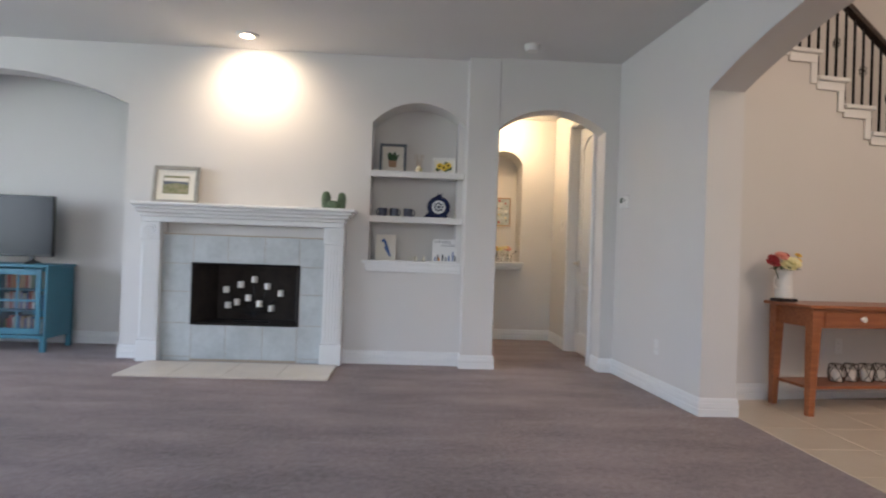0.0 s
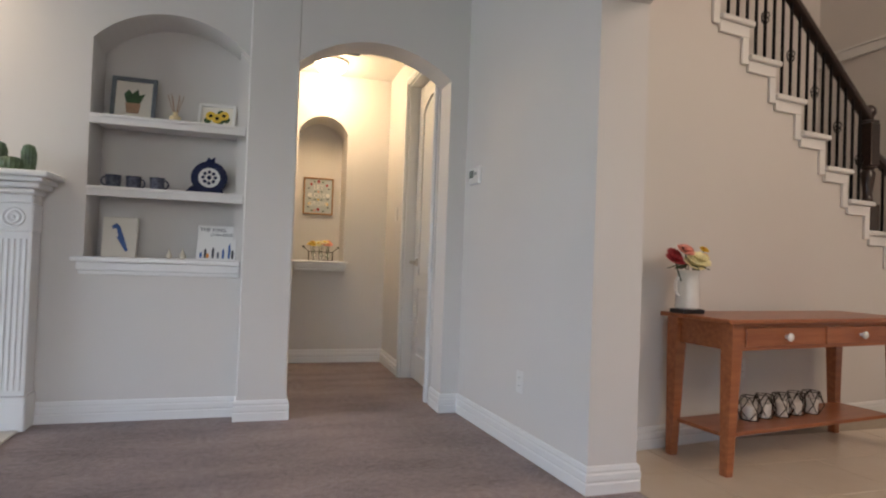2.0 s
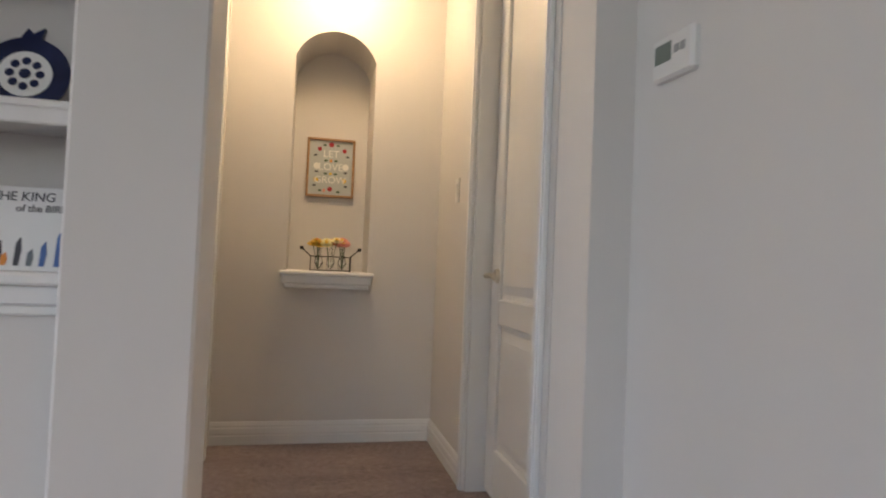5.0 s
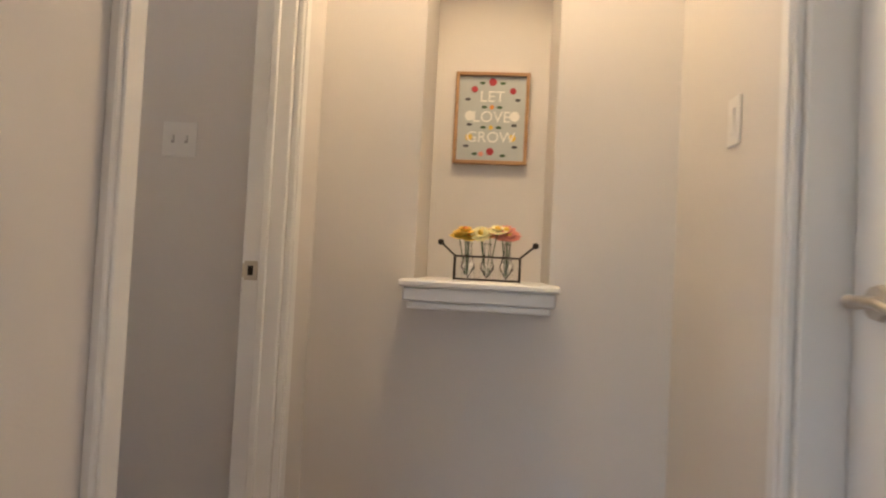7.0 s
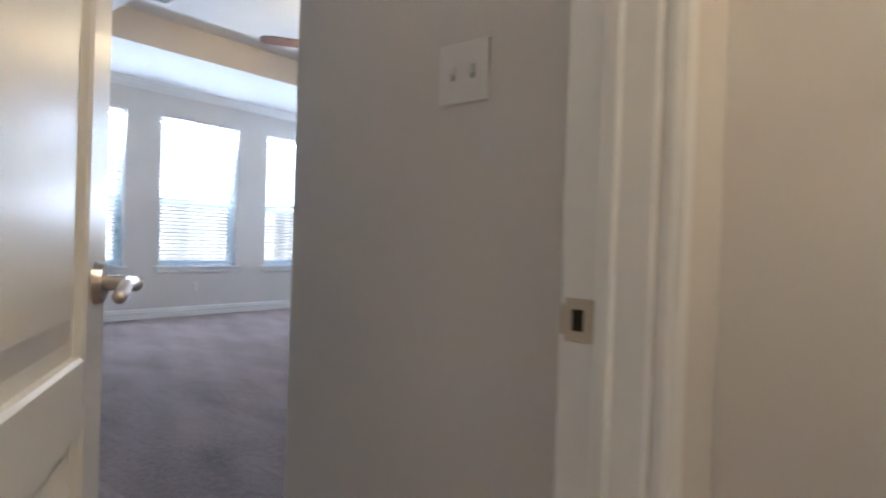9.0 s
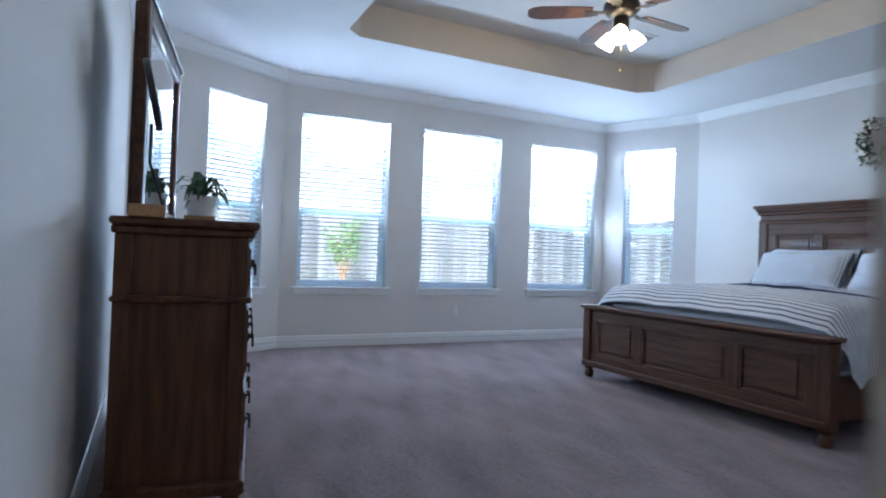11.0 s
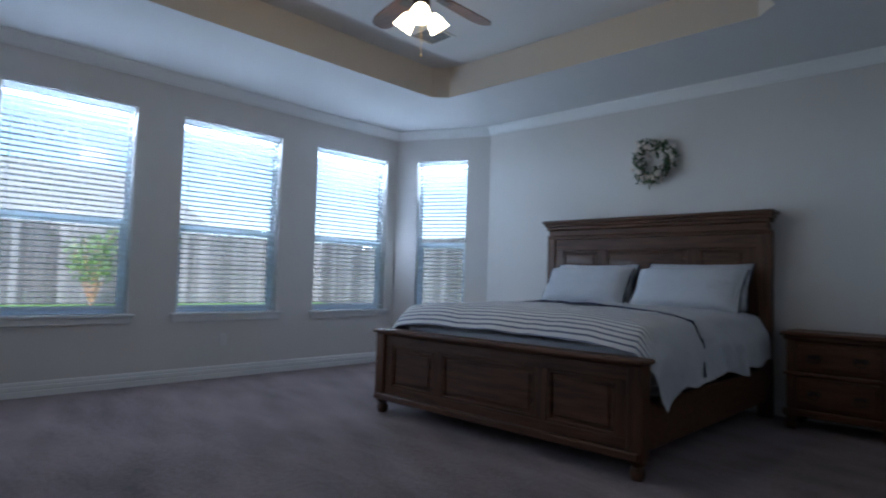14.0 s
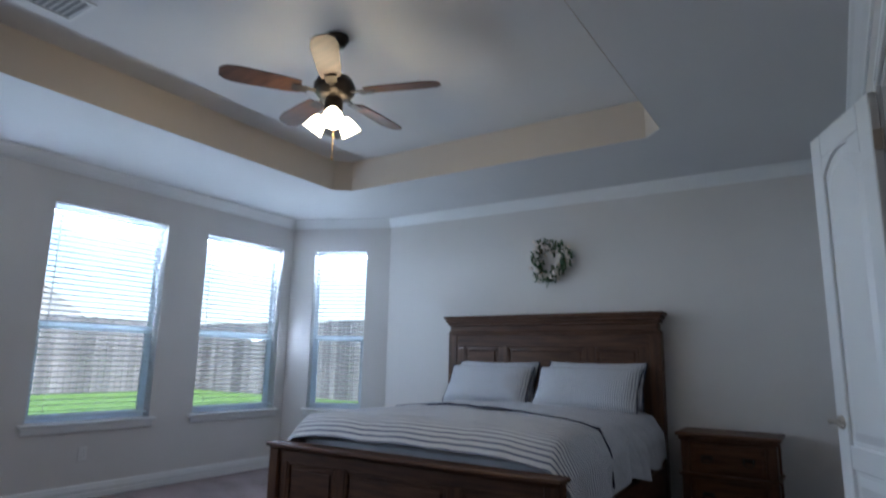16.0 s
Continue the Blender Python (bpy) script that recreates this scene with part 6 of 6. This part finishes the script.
part("pot", lathe([(0.070, 0.085), (0.076, 0.09), (0.088, 0.20), (0.090, 0.205), (0.082, 0.203), (0.078, 0.185), (0.001, 0.182)], 26), CERAMIC, pp, smooth=True)
random.seed(21)
for k in range(34):
    a = random.uniform(0, 2 * math.pi)
    L, lift = random.uniform(0.10, 0.24), random.uniform(0.02, 0.16)
    b = bmesh.new()
    pts = []
    for j in range(6):
        u = j / 5
        pts.append(Vector((math.cos(a) * L * u, math.sin(a) * L * u, 0.19 + lift * math.sin(u * 2.4) * 1.2 - 0.10 * u * u)))
    side = Vector((-math.sin(a), math.cos(a), 0))
    ws = (0.006, 0.012, 0.016, 0.017, 0.012, 0.002)
    lf = [(b.verts.new(p - side * w), b.verts.new(p + Vector((0, 0, 0.004)) - Vector((0, 0, 0.006 * (w > 0.01)))), b.verts.new(p + side * w)) for p, w in zip(pts, ws)]
    for p, q in zip(lf, lf[1:]):
        b.faces.new((p[0], p[1], q[1], q[0]))
        b.faces.new((p[1], p[2], q[2], q[1]))
    part("leaf", b, LEAF, pp)

# wreath
wr = thing("wreath", pose(-2.14, NY - 0.035, 2.195), "green leaf and white blossom wreath hung above the bed", "wreath")
b = bmesh.new()
for k in range(28):
    a, c = 2 * math.pi * k / 28, 2 * math.pi * (k + 1) / 28
    tube(b, (0.15 * math.cos(a), 0, 0.15 * math.sin(a)), (0.15 * math.cos(c), 0, 0.15 * math.sin(c)), 0.014, 8)
part("twig_ring", b, TERRA, wr, "brown twig ring")
random.seed(33)
leafmesh = {}
for name, n, mt in (("leaf", 230, LEAF), ("pale_leaf", 60, mat("sage_wreath_leaf", (0.12, 0.15, 0.08), 0.7, var=0.3, scale=20)), ("blossom", 170, mat("white_blossom", (0.70, 0.62, 0.55), 0.8, var=0.2, scale=30))):
    b = bmesh.new()
    bmesh.ops.create_uvsphere(b, u_segments=7, v_segments=5, radius=1, matrix=Matrix.Diagonal((0.034, 0.012, 0.004, 1)) if name != "blossom" else Matrix.Diagonal((0.021, 0.019, 0.013, 1)))
    first = None
    for k in range(n):
        a = random.uniform(0, 2 * math.pi)
        r = random.gauss(0.156 + 0.02 * math.sin(3 * a + 1), 0.029)
        m = Matrix.Translation((r * math.cos(a), random.uniform(-0.07, 0.012), r * math.sin(a))) @ Euler((random.uniform(0, 6), random.uniform(0, 6), random.uniform(0, 6))).to_matrix().to_4x4()
        if first is None:
            o = part(name, b, mt, wr, smooth=True)
            first = o.data
        else:
            o = new(name, first)
            o.parent = wr
        o.matrix_basis = m

# ceiling fan
fan = thing("ceiling_fan", pose(FAN[0], FAN[1], -0.06), "five-blade bronze ceiling fan with three lit glass shades", "ceiling fan")
part("canopy", lathe([(0.001, TZ + 0.06), (0.07, TZ + 0.06), (0.072, TZ + 0.04), (0.05, TZ), (0.015, TZ - 0.015), (0.001, TZ - 0.015)], 24), BRONZE, fan, smooth=True)
part("downrod", cyl(bmesh.new(), (0, 0, 2.93), 0.013, TZ - 0.01 - 2.93, 14), BRONZE, fan)
part("motor", lathe([(0.02, 2.955), (0.05, 2.95), (0.105, 2.925), (0.125, 2.885), (0.125, 2.85), (0.10, 2.82), (0.06, 2.80), (0.001, 2.80)], 32), BRONZE, fan, smooth=True)
part("switch_housing", lathe([(0.05, 2.80), (0.055, 2.78), (0.055, 2.735), (0.035, 2.71), (0.001, 2.705)], 24), BRONZE, fan, smooth=True)
for k in range(5):
    a = radians(308 + 72 * k)
    R = Matrix.Rotation(a, 4, "Z")
    b = bmesh.new()
    prism(b, [(0.20, -0.055), (0.30, -0.066), (0.55, -0.074), (0.62, -0.062), (0.655, -0.03), (0.655, 0.03), (0.62, 0.062), (0.55, 0.074), (0.30, 0.066), (0.20, 0.055)], -0.004, 0.004, "xy")
    bmesh.ops.transform(b, matrix=R @ Matrix.Translation((0, 0, 2.845)) @ Matrix.Rotation(radians(12), 4, "X"), verts=b.verts)
    bl = part("blade", b, BROWN, fan, "dark walnut fan blade")
    b = boxes((0.10, 0.16, -0.016, 0.016, -0.006, 0.004), (0.16, 0.25, -0.035, 0.035, -0.010, -0.004), bev=0.003)
    bmesh.ops.transform(b, matrix=R @ Matrix.Translation((0, 0, 2.84)) @ Matrix.Rotation(radians(8), 4, "X"), verts=b.verts)
    part("blade_iron", b, BRONZE, bl, "bronze blade bracket")
for k in range(3):
    a = radians(75 + 120 * k)
    m = Matrix.Rotation(a, 4, "Z") @ Matrix.Translation((0.045, 0, 2.735)) @ Matrix.Rotation(radians(-38), 4, "Y")
    part("lamp_arm", tube(bmesh.new(), m @ Vector((0, 0, 0.0)), m @ Vector((0, 0, -0.06)), 0.012), BRONZE, fan)
    part("shade", lathe([(0.022, -0.045), (0.034, -0.055), (0.052, -0.10), (0.058, -0.135), (0.062, -0.15), (0.055, -0.148), (0.001, -0.13)], 22, None, m), FANBULB, fan, "lit frosted glass shade", True)
part("pull_chain", ball(tube(bmesh.new(), (0.03, -0.02, 2.71), (0.03, -0.02, 2.42), 0.0015, 6), (0.03, -0.02, 2.415), 0.008, u=8, v=6), GOLD, fan)
vent(pose(-3.33, 10.55, TZ, 0, 0, 0), 0.30, 0.30, 8, "white slatted supply vent in the tray ceiling")
vent(pose(-3.35, 8.30, TZ, 0, 0, 0), 0.30, 0.30, 8, "white slatted supply vent in the tray ceiling")

# ---- outdoors ----
me = None
random.seed(5)
for place, turn, count in (((-20.1, -8, -0.05), 0, 150), ((-20.0, 21.0, -0.05), -90, 72)):
    fence = thing("fence", pose(*place, 0, 0, turn), "weathered grey-brown wooden garden fence", "fence", "garden fences")
    for k in range(count):
        if me is None:
            o = part("board", boxes((0, 0.02, 0, 0.188, 0, 2.42), bev=0.004), FENCE, fence)
            me = o.data
        else:
            o = new("board", me)
            o.parent = fence
        o.location = (random.uniform(0, 0.008), 0.20 * k, random.uniform(-0.02, 0.02))
    for z in (0.35, 1.15, 2.0):
        part("fence_rail", boxes((-0.05, -0.002, 0, 0.20 * count, z, z + 0.09)), FENCE, fence)
house = thing("neighbour_house", pose(-34, 11, -0.05), "brick neighbour house with grey shingle roof", "house")
part("wall", boxes((-8, 0, -9, 12, 0, 3.0)), BRICKW, house)
b = bmesh.new()
prism(b, [(-9.6, 2.95), (12.6, 2.95), (8.0, 6.2), (-5.0, 6.2)], -9, 0.6, "yz")
part("roof", b, ROOF, house)
for y in (-5, 1, 7):
    w = part("window", boxes((-0.02, 0.04, y, y + 1.4, 1.0, 2.4), bev=0.01), VINYL, house)
    part("pane", boxes((0.04, 0.05, y + 0.08, y + 1.32, 1.08, 2.32)), SCREEN, w)
shrub = thing("shrub", pose(-18.6, 12.3, -0.05) @ Matrix.Diagonal((0.8, 0.9, 1.15, 1)), "leafy light green shrub in front of the fence", "shrub")
bright = mat("fresh_green_leaf", (0.12, 0.20, 0.05), 0.6, var=0.3, scale=6)
b = bmesh.new()
random.seed(9)
tips = []
for k in range(9):
    a = random.uniform(0, 6.28)
    tip = Vector((0.45 * math.cos(a), 0.55 * math.sin(a), random.uniform(1.2, 2.0)))
    tube(b, (0, 0, 0), tip * 0.5, 0.03, 6)
    tube(b, tip * 0.5, tip, 0.016, 6)
    tips.append(tip)
part("stems", b, TERRA, shrub)
b = bmesh.new()
for k in range(420):
    t0 = random.choice(tips) * random.uniform(0.5, 1.05)
    c = t0 + Vector((random.gauss(0, 0.16), random.gauss(0, 0.16), random.gauss(0, 0.13)))
    m = Matrix.Translation(c) @ Euler((random.uniform(0, 6), random.uniform(0, 6), random.uniform(0, 6))).to_matrix().to_4x4()
    v = [b.verts.new(m @ Vector(p)) for p in ((-0.09, 0, 0), (0, -0.04, 0.01), (0.09, 0, 0), (0, 0.04, 0.01))]
    b.faces.new(v)
part("crown", b, bright, shrub)

# ---- floor tiles of the foyer ----
me = None
for i in range(8):
    for j in range(13):
        x, y = 3.45 + 0.41 * i, -1.2 + 0.41 * j
        if me is None:
            o = part("tile", boxes((0.002, 0.408, 0.002, 0.408, -0.012, 0.0), bev=0.002), TILE, foyer)
            me = o.data
        else:
            o = new("tile", me)
            o.parent = foyer
        o.location = (x, y, 0)
